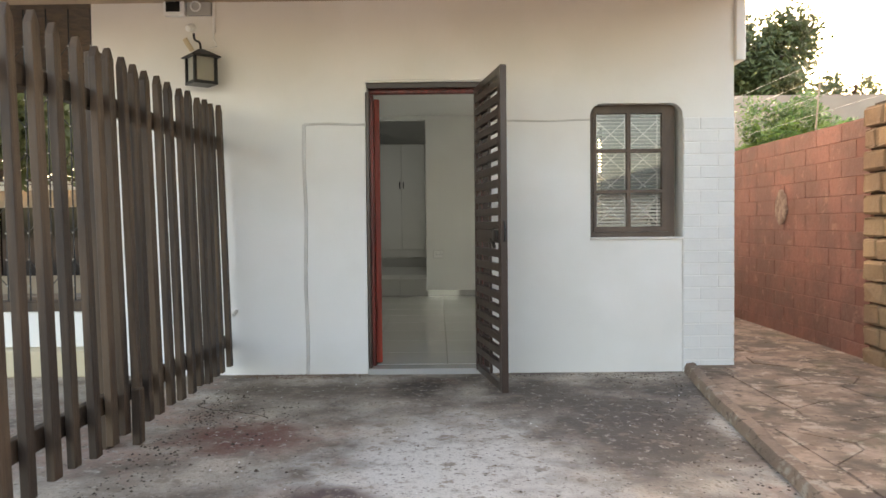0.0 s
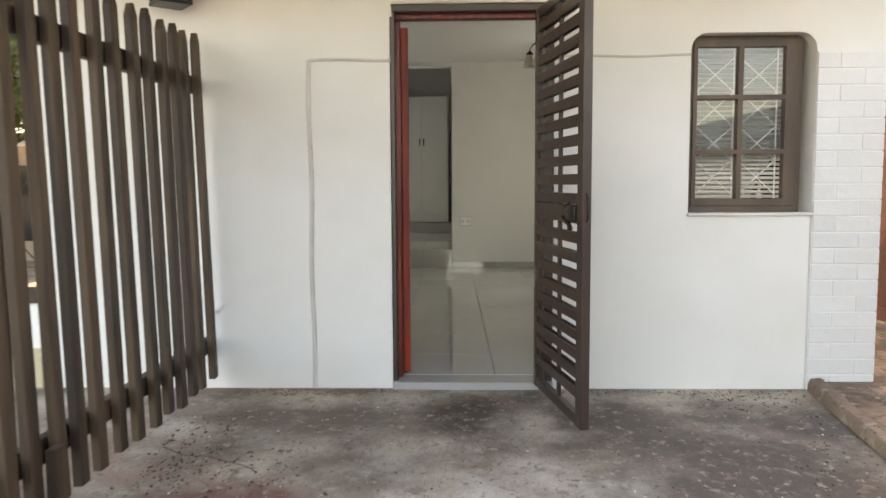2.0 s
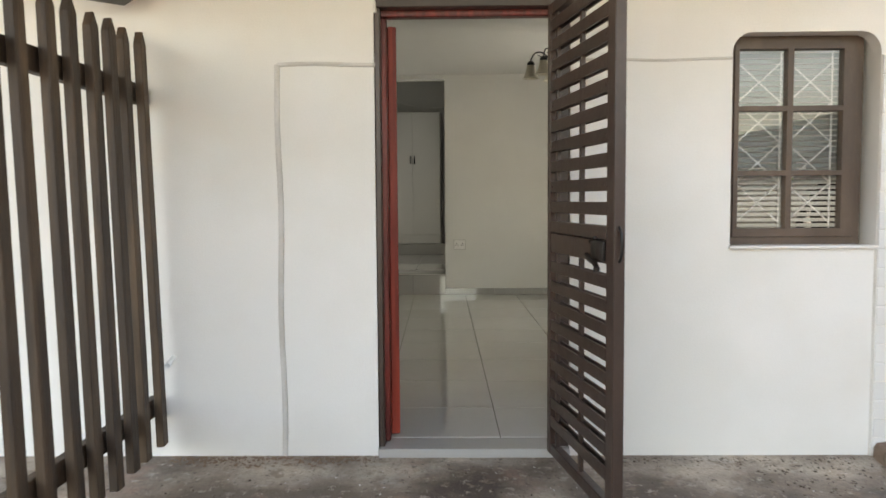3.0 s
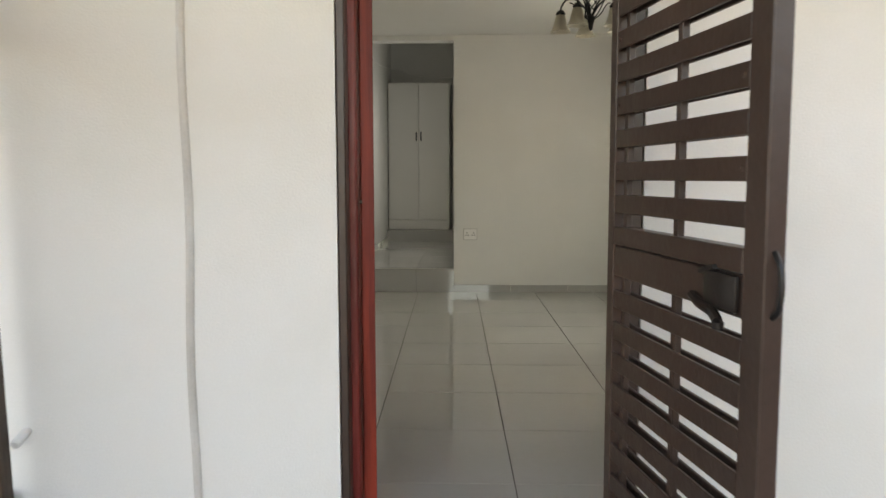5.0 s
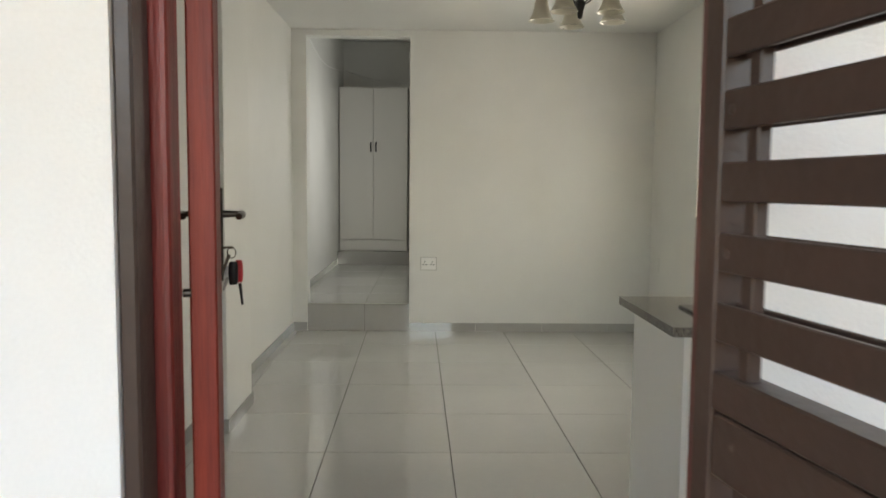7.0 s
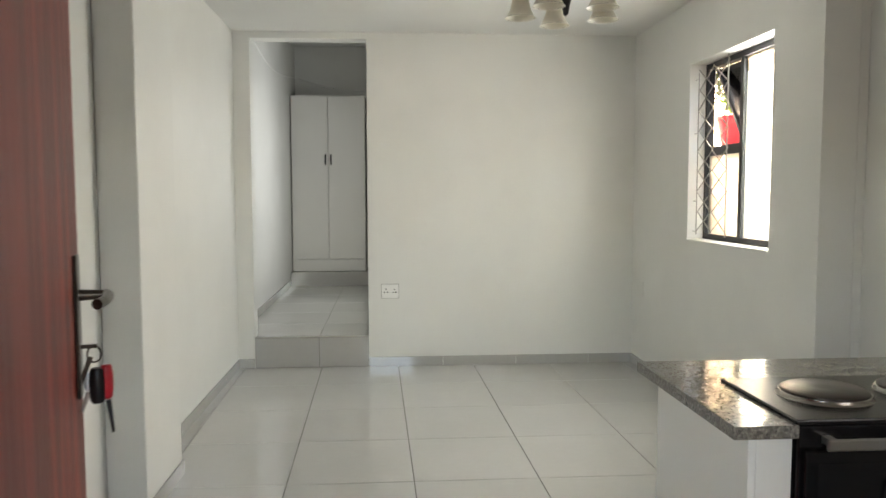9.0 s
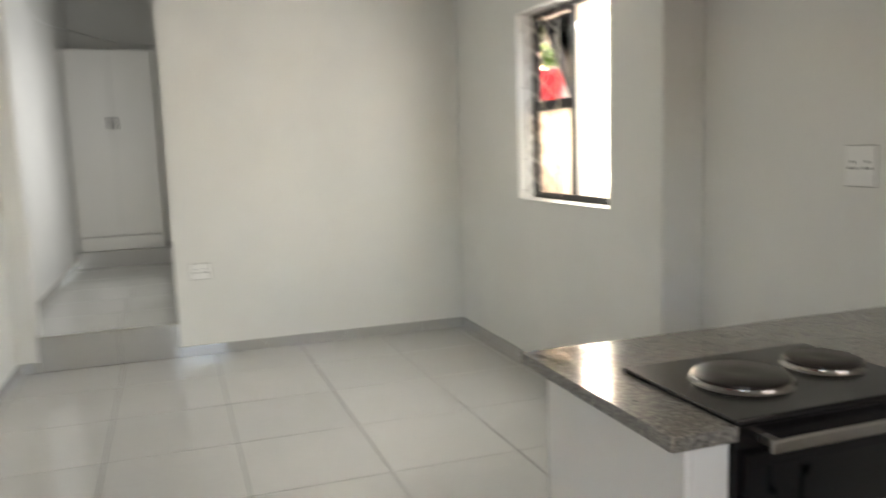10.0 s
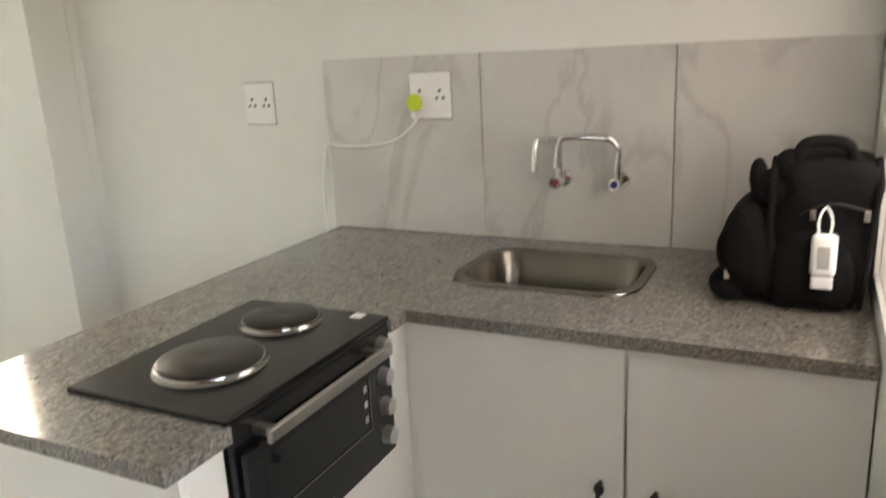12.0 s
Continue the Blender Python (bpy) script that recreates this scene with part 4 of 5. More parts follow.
# ---- sockets ----
def socket(name, label, m, w, h, twin):
    """A switched socket plate; its face looks along -y in its own axes."""
    s = thing(name, label, "socket", at=m)
    part("plate", block(-w / 2, w / 2, -0.010, -0.0005, -h / 2, h / 2, 0.003, 2), "plastic_white", s)
    # grey rim that stands in for the shadow around the plate's edge
    part("back_box", block(-w / 2 - 0.004, w / 2 + 0.004, -0.004, -0.0004, -h / 2 - 0.004, h / 2 + 0.004, 0.001), "skirting", s)
    cells = ((-w / 4, 0), (w / 4, 0)) if twin else ((0, -h * 0.2),)
    for cx, cz in cells:
        for dx, dz in ((0, 0.016), (-0.012, -0.008), (0.012, -0.008)):
            part("hole", rod(bmesh.new(), (cx + dx, -0.0108, cz + dz), (cx + dx, -0.0098, cz + dz), 0.0058, 10), "dark_hole", s)
        part("rocker", block(cx - 0.007, cx + 0.007, -0.013, -0.0105, cz + 0.032 if h > 0.08 else cz + 0.02, cz + 0.044 if h > 0.08 else cz + 0.03, 0.001), "plastic_white", s)
    return s


socket("wall_socket", "white double wall socket low on the end wall", pose(0.238, 11.541, 0.655), 0.135, 0.11, True)
sq = socket("wall_socket", "white square socket on the marble splashback", pose(2.565, 7.522, 1.40, 0, 0, -90), 0.15, 0.15, True)
socket("wall_socket", "cream-white square socket on the kitchen wall", pose(2.576, 8.245, 1.383, 0, 0, -90), 0.13, 0.15, True)
tagged(part("blank_plate", block(2.219, 2.227, 11.26, 11.34, 0.62, 0.74, 0.002), "paint_in"), "painted-over blank plate on the wall", "wall plate")

plug = thing("power_plug", "white plug with a yellow-green top and cable", "plug")
bm = block(2.518, 2.552, 7.535, 7.585, 1.352, 1.402, 0.008, 2)
part("plug_body", bm, "plastic_white", plug)
part("plug_top", rod(bmesh.new(), (2.5175, 7.56, 1.38), (2.508, 7.56, 1.38), 0.029, 20, 0.025), "yellow_green", plug, "yellow-green plug face")
part("cable", tube(bmesh.new(), curve_pts([(2.53, 7.56, 1.352), (2.535, 7.575, 1.31), (2.548, 7.66, 1.255), (2.556, 7.78, 1.232), (2.560, 7.90, 1.232), (2.560, 7.955, 1.235), (2.562, 7.975, 1.16), (2.565, 7.985, 1.0), (2.565, 7.99, 0.8)], 6), 0.0055, 8), "plastic_white", plug, "white cable", True)


# ---- backpack ----
def blob(bm, c, r, squash=2.6, seed=0, n=16):
    """A soft padded volume: a rounded box with slack folds."""
    res = bmesh.ops.create_uvsphere(bm, u_segments=n * 2, v_segments=n, radius=1.0)
    for v in res["verts"]:
        p = v.co.copy()
        s = (abs(p.x) ** squash + abs(p.y) ** squash + abs(p.z) ** squash) ** (-1 / squash)
        q = Vector((p.x * s * r[0], p.y * s * r[1], p.z * s * r[2]))
        q *= 1 + 0.07 * noise.noise(q * 13 + Vector((seed, 0, 0))) + 0.045 * noise.noise(q * 33 + Vector((0, seed, 0)))
        v.co = q + Vector(c)
    return bm


def padded(outline, x_front, x_back, seed, puff=0.02):
    """A stuffed panel with the given side outline (y, z above the worktop), rounded towards its front and back."""
    ctrl = [(0, y, CT + z) for y, z in outline]
    loop = []
    n_ = len(ctrl)
    for i in range(n_):
        p0, p1, p2, p3 = (Vector(ctrl[(i + k) % n_]) for k in (-1, 0, 1, 2))
        for k in range(5):
            t = k / 5
            loop.append(0.5 * (2 * p1 + (p2 - p0) * t + (2 * p0 - 5 * p1 + 4 * p2 - p3) * t ** 2 + (3 * p1 - p0 - 3 * p2 + p3) * t ** 3))
    c = sum(loop, Vector()) / len(loop)
    bm = bmesh.new()
    rings_ = []
    for sc_, x in ((0.30, x_front - puff), (0.62, x_front - puff * 0.8), (0.86, x_front - puff * 0.2), (0.96, x_front + 0.012), (1.0, x_front + 0.03),
                   (1.0, (x_front + x_back) / 2), (0.99, x_back - 0.02), (0.9, x_back)):
        ring_ = []
        for p in loop:
            q = c + (p - c) * sc_
            q.x = x
            w_ = noise.noise(q * 17 + Vector((seed, 0, 0))) * 0.009 + noise.noise(q * 42 + Vector((0, seed, 0))) * 0.004
            q += Vector((-w_, w_ * 0.6, w_ * 0.4 if q.z > CT + 0.03 else 0))
            q.z = max(q.z, CT + 0.002)
            ring_.append(bm.verts.new(q))
        rings_.append(ring_)
    for a, b_ in zip(rings_, rings_[1:]):
        for k in range(len(a)):
            bm.faces.new((a[k], a[(k + 1) % len(a)], b_[(k + 1) % len(a)], b_[k]))
    bm.faces.new(rings_[0])
    bm.faces.new(rings_[-1])
    return bm


bag = thing("backpack", "slouching black fabric backpack standing on the worktop", "bag")
part("body", padded([(6.44, 0.004), (6.35, 0.002), (6.262, 0.004), (6.236, 0.10), (6.224, 0.22), (6.222, 0.31), (6.28, 0.335), (6.36, 0.34), (6.43, 0.30), (6.45, 0.15)], 2.11, 2.40, 1), "fabric_black", bag, smooth=True)
part("front_pocket", padded([(6.43, 0.012), (6.35, 0.008), (6.275, 0.012), (6.262, 0.11), (6.30, 0.19), (6.38, 0.20), (6.435, 0.13)], 2.085, 2.16, 7, 0.014), "fabric_black", bag, smooth=True)
part("side_pocket", padded([(6.55, 0.085), (6.49, 0.03), (6.43, 0.03), (6.42, 0.16), (6.46, 0.235), (6.51, 0.23), (6.55, 0.16)], 2.10, 2.30, 3), "fabric_black", bag, smooth=True)
part("side_foot", blob(bmesh.new(), (2.17, 6.525, CT + 0.034), (0.075, 0.05, 0.034), 2.4, 4), "fabric_black", bag, smooth=True)
part("flap", blob(bmesh.new(), (2.19, 6.43, CT + 0.262), (0.085, 0.062, 0.045), 2.4, 5), "fabric_black", bag, smooth=True)
for k, (y, z) in enumerate(((6.475, 0.295), (6.41, 0.315))):
    part("shoulder_strap", blob(bmesh.new(), (2.17, y, CT + z), (0.035, 0.020 + 0.012 * k, 0.045), 2.2, 8 + k), "fabric_black", bag, smooth=True)
hb = bmesh.new()
hw_ = [(2.15, 6.392, CT + 0.325), (2.15, 6.388, CT + 0.362), (2.155, 6.36, CT + 0.376), (2.16, 6.31, CT + 0.374), (2.165, 6.287, CT + 0.358), (2.17, 6.280, CT + 0.32)]
for off in (0.0, 0.018, 0.036):
    tube(hb, curve_pts([(x + off, y, z) for x, y, z in hw_], 5), 0.012, 8)
part("grab_handle", hb, "fabric_black", bag, smooth=True)
for y, lean in ((6.44, 0.0), (6.25, -0.02)):
    part("strap", tube(bmesh.new(), curve_pts([(2.11, y, CT + 0.012), (2.092, y + lean * 0.3, CT + 0.10), (2.092, y + lean * 0.6, CT + 0.20), (2.11, y + lean, CT + 0.29), (2.19, y + lean, CT + 0.335)], 5), 0.008, 6), "fabric_black", bag, smooth=True)
for y, z in ((6.355, 0.238), (6.250, 0.240)):
    part("zip_pull", block(2.079, 2.086, y - 0.006, y + 0.006, CT + z - 0.024, CT + z, 0.001), "steel", bag, "bright zip pull")
part("zip", tube(bmesh.new(), curve_pts([(2.098, 6.40, CT + 0.21), (2.084, 6.355, CT + 0.240), (2.082, 6.31, CT + 0.252), (2.084, 6.25, CT + 0.240)], 6), 0.0035, 6), "black_metal", bag, smooth=True)
part("reflective_tab", block(2.100, 2.104, 6.522, 6.534, CT + 0.06, CT + 0.105, 0.001), "skirting", bag, "pale reflective tab")
bot = thing("sanitiser_bottle", "small white plastic bottle hanging from the bag on a loop", "bottle")
part("bottle", block(2.046, 2.070, 6.302, 6.354, CT + 0.096, CT + 0.192, 0.011, 3), "plastic_white", bot, smooth=True)
part("cap", block(2.048, 2.068, 6.306, 6.350, CT + 0.068, CT + 0.0955, 0.004, 2), "plastic_white", bot)
part("loop", tube(bmesh.new(), curve_pts([(2.060, 6.340, CT + 0.188), (2.062, 6.342, CT + 0.222), (2.076, 6.329, CT + 0.246), (2.062, 6.316, CT + 0.222), (2.060, 6.318, CT + 0.188)], 5), 0.003, 6), "plastic_white", bot)
part("print", block(2.0445, 2.0458, 6.316, 6.340, CT + 0.115, CT + 0.165), "skirting", bot, "faint grey printed panel")


# the kitchen's fitted place and size
for ob in [o for o in scene.objects if o not in before_kitchen and o.parent is None]:
    up = ob.name.split(".")[0] in ("splashback", "wall_tap", "wall_socket", "power_plug", "backpack", "sanitiser_bottle")
    if ob.name.startswith("blank_plate") or (ob.name.startswith("wall_socket") and ob.location.y > 11):
        continue
    kz = 0.946 if up else 0.9946
    fit_m = Matrix(((0.939, 0, 0, 1.116 - 0.939 * 1.16), (0, 0.945, 0, 7.043 - 0.945 * 7.245), (0, 0, kz, 0.925 - kz * 0.93), (0, 0, 0, 1)))
    ob.matrix_world = fit_m @ (ob.matrix_basis if ob.type == "EMPTY" else ob.matrix_world)

# ---- chandelier ----
CX, CY = 1.055, 9.0
ch = thing("chandelier", "black wrought iron chandelier with frosted bell glass shades", "chandelier", at=pose(CX, CY, 0))
part("canopy", lathe(bmesh.new(), [(0.0, CEIL), (0.06, CEIL - 0.001), (0.055, CEIL - 0.025), (0.012, CEIL - 0.035), (0, CEIL - 0.035)], 20), "black_metal", ch, smooth=True)
part("stem", rod(bmesh.new(), (0, 0, 2.52), (0, 0, CEIL - 0.03), 0.008, 8), "black_metal", ch)
part("finial", lathe(bmesh.new(), [(0, 2.255), (0.012, 2.265), (0.02, 2.31), (0.03, 2.345), (0.012, 2.37), (0, 2.37)], 14), "black_metal", ch, smooth=True)
for k in range(5):
    tw = []
    for i in range(13):
        a, r = 2 * math.pi * k / 5 + i * 0.28, 0.008 + 0.034 * math.sin(math.pi * i / 12)
        tw.append((r * math.cos(a), r * math.sin(a), 2.36 + 0.17 * i / 12))
    part("twist", tube(bmesh.new(), tw, 0.004, 6), "black_metal", ch, smooth=True)
for k in range(5):
    a = radians(20 + 72 * k)
    c, s = math.cos(a), math.sin(a)
    P = lambda r, z: (r * c, r * s, z)
    part("arm", tube(bmesh.new(), curve_pts([P(0.012, 2.36), P(0.05, 2.42), P(0.11, 2.475), P(0.17, 2.475), P(0.205, 2.43), P(0.21, 2.40)], 6), 0.0065, 8), "black_metal", ch, smooth=True)
    part("scroll", tube(bmesh.new(), curve_pts([P(0.015, 2.33), P(0.07, 2.37), P(0.12, 2.44), P(0.15, 2.455)], 6), 0.004, 6), "black_metal", ch, smooth=True)
    part("holder", lathe(bmesh.new(), [(0, 0.0), (0.020, 0.0), (0.034, -0.02), (0.032, -0.032), (0, -0.032)], 14, P(0.21, 2.405)), "black_metal", ch, smooth=True)
    part("shade", lathe(bmesh.new(), [(0.028, 0.0), (0.036, -0.015), (0.042, -0.05), (0.050, -0.08), (0.068, -0.112), (0.074, -0.118), (0.066, -0.110), (0.047, -0.078), (0.039, -0.05), (0.033, -0.017), (0.026, -0.002)], 20, P(0.21, 2.375)), "shade_glass", ch, "frosted bell glass shade", True)

# ---- wardrobe in the passage ----
wr = thing("wardrobe", "tall white two-door wardrobe with black handles", "wardrobe")
part("carcass", block(-0.99, -0.06, 15.20, 15.78, PZ2, 2.675, 0.003), "cupboard", wr)
for xa, xb, xh in ((-0.98, -0.528, -0.56), (-0.522, -0.07, -0.49)):
    d = part("door", block(xa, xb, 15.178, 15.198, PZ2 + 0.16, 2.66, 0.003), "cupboard", wr)
    part("handle", tube(bmesh.new(), curve_pts([(xh, 15.178, 1.93), (xh, 15.15, 1.915), (xh, 15.15, 1.825), (xh, 15.178, 1.81)], 5), 0.009, 6), "black_metal", d, "black bow handle", True)
part("plinth", block(-0.98, -0.07, 15.178, 15.198, PZ2 + 0.005, PZ2 + 0.15, 0.002), "cupboard", wr)
tagged(part("loose_cable", tube(bmesh.new(), curve_pts([(-0.995, 12.4, 2.86), (-0.99, 13.8, 2.76), (-0.90, 15.4, 2.90), (-0.5, 15.79, 2.84), (-0.1, 15.795, 2.82), (0.09, 15.795, 2.83)], 6), 0.007, 6), "plastic_white", smooth=True), "loose grey cable along the passage wall", "cable")


# ---- yard: fence, lantern, fittings ----
fence = thing("picket_fence", "dark brown stained picket fence with pointed pales", "fence")
fb = block(-0.018, 0.018, -0.031, 0.031, 0.0, 1.0)
for v in fb.verts:
    v.co.z = 0.07 if v.co.z < 0.5 else 1.90
top = [f for f in fb.faces if f.calc_center_median().z > 1.8][0]
r = bmesh.ops.extrude_face_region(fb, geom=[top])
for v in r["geom"]:
    if isinstance(v, bmesh.types.BMVert):
        v.co = Vector((v.co.x * 0.9, v.co.y * 0.15, 1.955))
bmesh.ops.delete(fb, geom=[top], context="FACES")
bmesh.ops.bevel(fb, geom=[e for e in fb.edges], offset=0.003, segments=1, affect="EDGES")
pale_me = finish("pale", fb, "fence_wood")
rnd = random.Random(4)
for y in (2.65, 2.81, 2.975, 3.147, 3.322, 3.495, 3.675, 3.858, 3.981, 4.146, 4.291, 4.447, 4.625, 4.782, 4.97, 5.123, 5.274, 5.435, 5.581, 5.75):
    ob = new("pale", pale_me)
    ob.parent = fence
    ob.matrix_basis = pose(-1.185 + rnd.uniform(-0.006, 0.006), y, rnd.uniform(-0.015, 0.012), rnd.uniform(-0.25, 0.25), -1.4, rnd.uniform(-3, 3))
for z, x in ((1.70, -1.275), (0.25, -1.240)):
    part("rail", block(x - 0.022, x + 0.018, 2.5, 5.832, z - 0.045, z + 0.045, 0.003), "fence_wood", fence)
part("stub", block(-1.165, -1.125, 4.02, 4.085, 0.012, 0.29, 0.003), "fence_wood", fence, "short sawn-off board nailed to the rail")
part("fence_post", block(-1.34, -1.27, 3.98, 4.05, 0.0, 1.95, 0.005), "fence_wood", fence)

ln = thing("wall_lantern", "black lantern with pale glass hanging on its wires by the wall", "lantern", at=pose(-1.33, 5.70, 0, 0, 0, 40))
hw = 0.075
lf = bmesh.new()
for sx in (-1, 1):
    for sy in (-1, 1):
        box(lf, sx * hw - 0.010, sx * hw + 0.010, sy * hw - 0.010, sy * hw + 0.010, 2.12, 2.295)
box(lf, -hw - 0.012, hw + 0.012, -hw - 0.012, hw + 0.012, 2.10, 2.122, 0.003)
part("cage", lf, "black_metal", ln)
part("roof", lathe(bmesh.new(), [(0.0, 2.355), (0.03, 2.35), (0.148, 2.297), (0.148, 2.289), (0.0, 2.289)], 4), "black_metal", ln)
ln.children[-1].rotation_euler = (0, 0, radians(45))
for a in range(4):
    gb = block(-hw + 0.012, hw - 0.012, -hw + 0.004, -hw + 0.007, 2.124, 2.288)
    gb.transform(Matrix.Rotation(a * math.pi / 2, 4, "Z"))
    part("pane", gb, "frosted_pane", ln, "pale frosted glass")
part("bracket", tube(bmesh.new(), curve_pts([(0.0, 0.0, 2.35), (0.0, 0.02, 2.40), (-0.02, 0.06, 2.43), (-0.03, 0.05, 2.47)], 5), 0.008, 6), "black_metal", ln)
part("stub", rod(bmesh.new(), (-0.05, 0.03, 2.34), (-0.10, 0.04, 2.42), 0.018, 8), "cream_wall", ln, "broken pale fitting stub")

bx = thing("meter_box", "grey electrical box with a dark window on the outer wall", "electrical box")
part("case", block(-1.62, -1.47, 5.775, 5.834, 2.615, 2.715, 0.004), "plastic_white", bx)
part("window", block(-1.60, -1.50, 5.771, 5.7745, 2.64, 2.712), "oven_glass", bx, "dark display window")
bx2 = thing("junction_box", "grey plastic junction box with a cable coil", "electrical box")
part("case", block(-1.455, -1.285, 5.795, 5.834, 2.62, 2.715, 0.004), "skirting", bx2)
part("coil", lathe(bmesh.new(), [(0.035, -0.008), (0.042, 0), (0.035, 0.008), (0.028, 0), (0.035, -0.008)], 16), "plastic_white", bx2, smooth=True)
bx2.children[-1].matrix_basis = pose(-1.39, 5.785, 2.68, 90)
tagged(part("conduit", rod(bmesh.new(), (-1.27, 5.822, 2.50), (-1.27, 5.822, 2.715), 0.010, 8), "plastic_white", smooth=True), "thin white conduit down the outer wall", "conduit")
tagged(part("wire", tube(bmesh.new(), curve_pts([(-1.27, 5.822, 2.50), (-1.275, 5.818, 2.45), (-1.25, 5.81, 2.40), (-1.29, 5.75, 2.37)], 5), 0.004, 6), "plastic_white", smooth=True), "loose white lamp wire", "wire")
tagged(part("camera_eye", lathe(bmesh.new(), [(0, -0.06), (0.022, -0.055), (0.026, -0.02), (0.026, 0.0), (0, 0.0)], 14), "plastic_white", smooth=True), "small white tube fitting under the box", "fitting").matrix_world = pose(-1.43, 5.833, 2.545, -65, 0, -25)
tagged(part("pipe_stub", rod(bmesh.new(), (-1.15, 5.834, 0.475), (-1.155, 5.77, 0.45), 0.014, 10), "plastic_white", smooth=True), "short grey pipe stub low in the wall", "pipe")

# ---- kerb and side path ----
kp = [(2.17, 5.83), (2.140, 5.68), (2.015, 4.763), (1.915, 3.874), (1.852, 3.28), (1.71, 2.2), (1.56, 1.2), (1.38, 0.0), (1.15, -1.5)]
kb = bmesh.new()
rows = []
rk = random.Random(9)
for p in curve_pts([(x, y, 0) for x, y in kp], 5):
    j = rk.uniform(-0.004, 0.004)
    rows.append([kb.verts.new((p.x + dx + j, p.y, z + (j if z > 0.03 else 0))) for dx, z in ((-0.042, -0.02), (-0.040, 0.042), (-0.026, 0.064), (0.022, 0.070), (0.042, 0.060), (0.046, -0.02))])
for a, b in zip(rows, rows[1:]):
    for k in range(5):
        kb.faces.new((a[k], a[k + 1], b[k + 1], b[k]))
kb.faces.new(rows[0])
kb.faces.new(rows[-1][::-1])
structure("kerb", kb, "kerb", "rounded worn concrete kerb with a reddish stain", "kerb", smooth=True)
pb = bmesh.new()
left = [(p.x + 0.04, p.y) for p in curve_pts([(x, y, 0) for x, y in kp], 3)][::-1] + [(2.49, 5.83), (2.49, 6.06), (2.525, 6.2), (2.525, 16.5)]
lo, hi = [], []
for x, y in left:
    lo.append(pb.verts.new((x, y, 0.047)))
    hi.append(pb.verts.new((4.6, y, 0.047)))
for i in range(len(left) - 1):
    pb.faces.new((lo[i], hi[i], hi[i + 1], lo[i + 1]))
structure("path", pb, "flagstone", "worn stony bed of the side path", "path")


def in_path(x, y):
    if y > 5.78:
        return x > (2.53 if y < 6.1 else 2.56) and x < 3.47
    for (xa, ya_), (xb, yb_) in zip(kp[1:], kp[:-1]):
        if ya_ > y:
            continue
        if ya_ <= y <= yb_:
            return x > xa + (xb - xa) * (y - ya_) / (yb_ - ya_) + 0.10 and x < 3.47
    return False


flags = tagged(new("paving"), "cracked reddish crazy paving on the side path", "paving", kind="structure")
rp = random.Random(21)
seeds = [(1.2 + 0.42 * (i + 0.5 * (j % 2)) + rp.uniform(-0.13, 0.13), 0.9 + 0.36 * j + rp.uniform(-0.12, 0.12)) for i in range(6) for j in range(27)]
for i, (sx, sy) in enumerate(seeds):
    if not in_path(sx, sy):
        continue
    poly = [Vector((sx + 0.5 * math.cos(a), sy + 0.5 * math.sin(a))) for a in [2 * math.pi * k / 16 for k in range(16)]]
    for k, (ox, oy) in enumerate(seeds):
        if k == i or abs(ox - sx) > 1 or abs(oy - sy) > 1:
            continue
        n_ = Vector((ox - sx, oy - sy))
        L = n_.length
        n_ /= L
        lim = L / 2 - 0.003
        out = []
        for q, w in zip(poly, poly[1:] + poly[:1]):
            dq, dw = (q - Vector((sx, sy))).dot(n_) - lim, (w - Vector((sx, sy))).dot(n_) - lim
            if dq <= 0:
                out.append(q)
            if dq * dw < 0:
                out.append(q + (w - q) * dq / (dq - dw))
        poly = out
        if len(poly) < 3:
            break
    if len(poly) < 3 or not all(in_path(q.x, q.y) for q in poly):
        poly = [q for q in poly if in_path(q.x, q.y)]
    if len(poly) < 3:
        continue
    z = 0.053 + rp.uniform(-0.003, 0.004)
    bm = bmesh.new()
    c = sum(poly, Vector((0, 0))) / len(poly)
    up = [bm.verts.new((*(c + (q - c) * 0.985), z + rp.uniform(-0.003, 0.003))) for q in poly]
    dn = [bm.verts.new((*q, 0.043)) for q in poly]
    bm.faces.new(up)
    for k in range(len(poly)):
        j = (k + 1) % len(poly)
        bm.faces.new((dn[k], dn[j], up[j], up[k]))
    part("flagstone", bm, "flagstone", flags)

# ---- loose debris on the yard ----
def debris(count, rx, ry, size, mat, label, seed, edge=False):
    g = random.Random(seed)
    bm = bmesh.new()
    for _ in range(count):
        x, y = g.uniform(*rx), (ry[1] - abs(g.gauss(0, 0.06)) if edge else g.uniform(*ry))
        s = size * g.uniform(0.4, 1.4)
        vs_ = [bm.verts.new((x + s * g.uniform(0.5, 1) * math.cos(a + g.uniform(-0.4, 0.4)), y + s * g.uniform(0.5, 1) * math.sin(a), 0.0005)) for a in (0, 1.57, 3.14, 4.71)]
        tp = bm.verts.new((x, y, s * g.uniform(0.3, 0.8)))
        for k in range(4):
            bm.faces.new((vs_[k], vs_[(k + 1) % 4], tp))
    tagged(part("debris", bm, mat), label, "debris", kind="stuff")


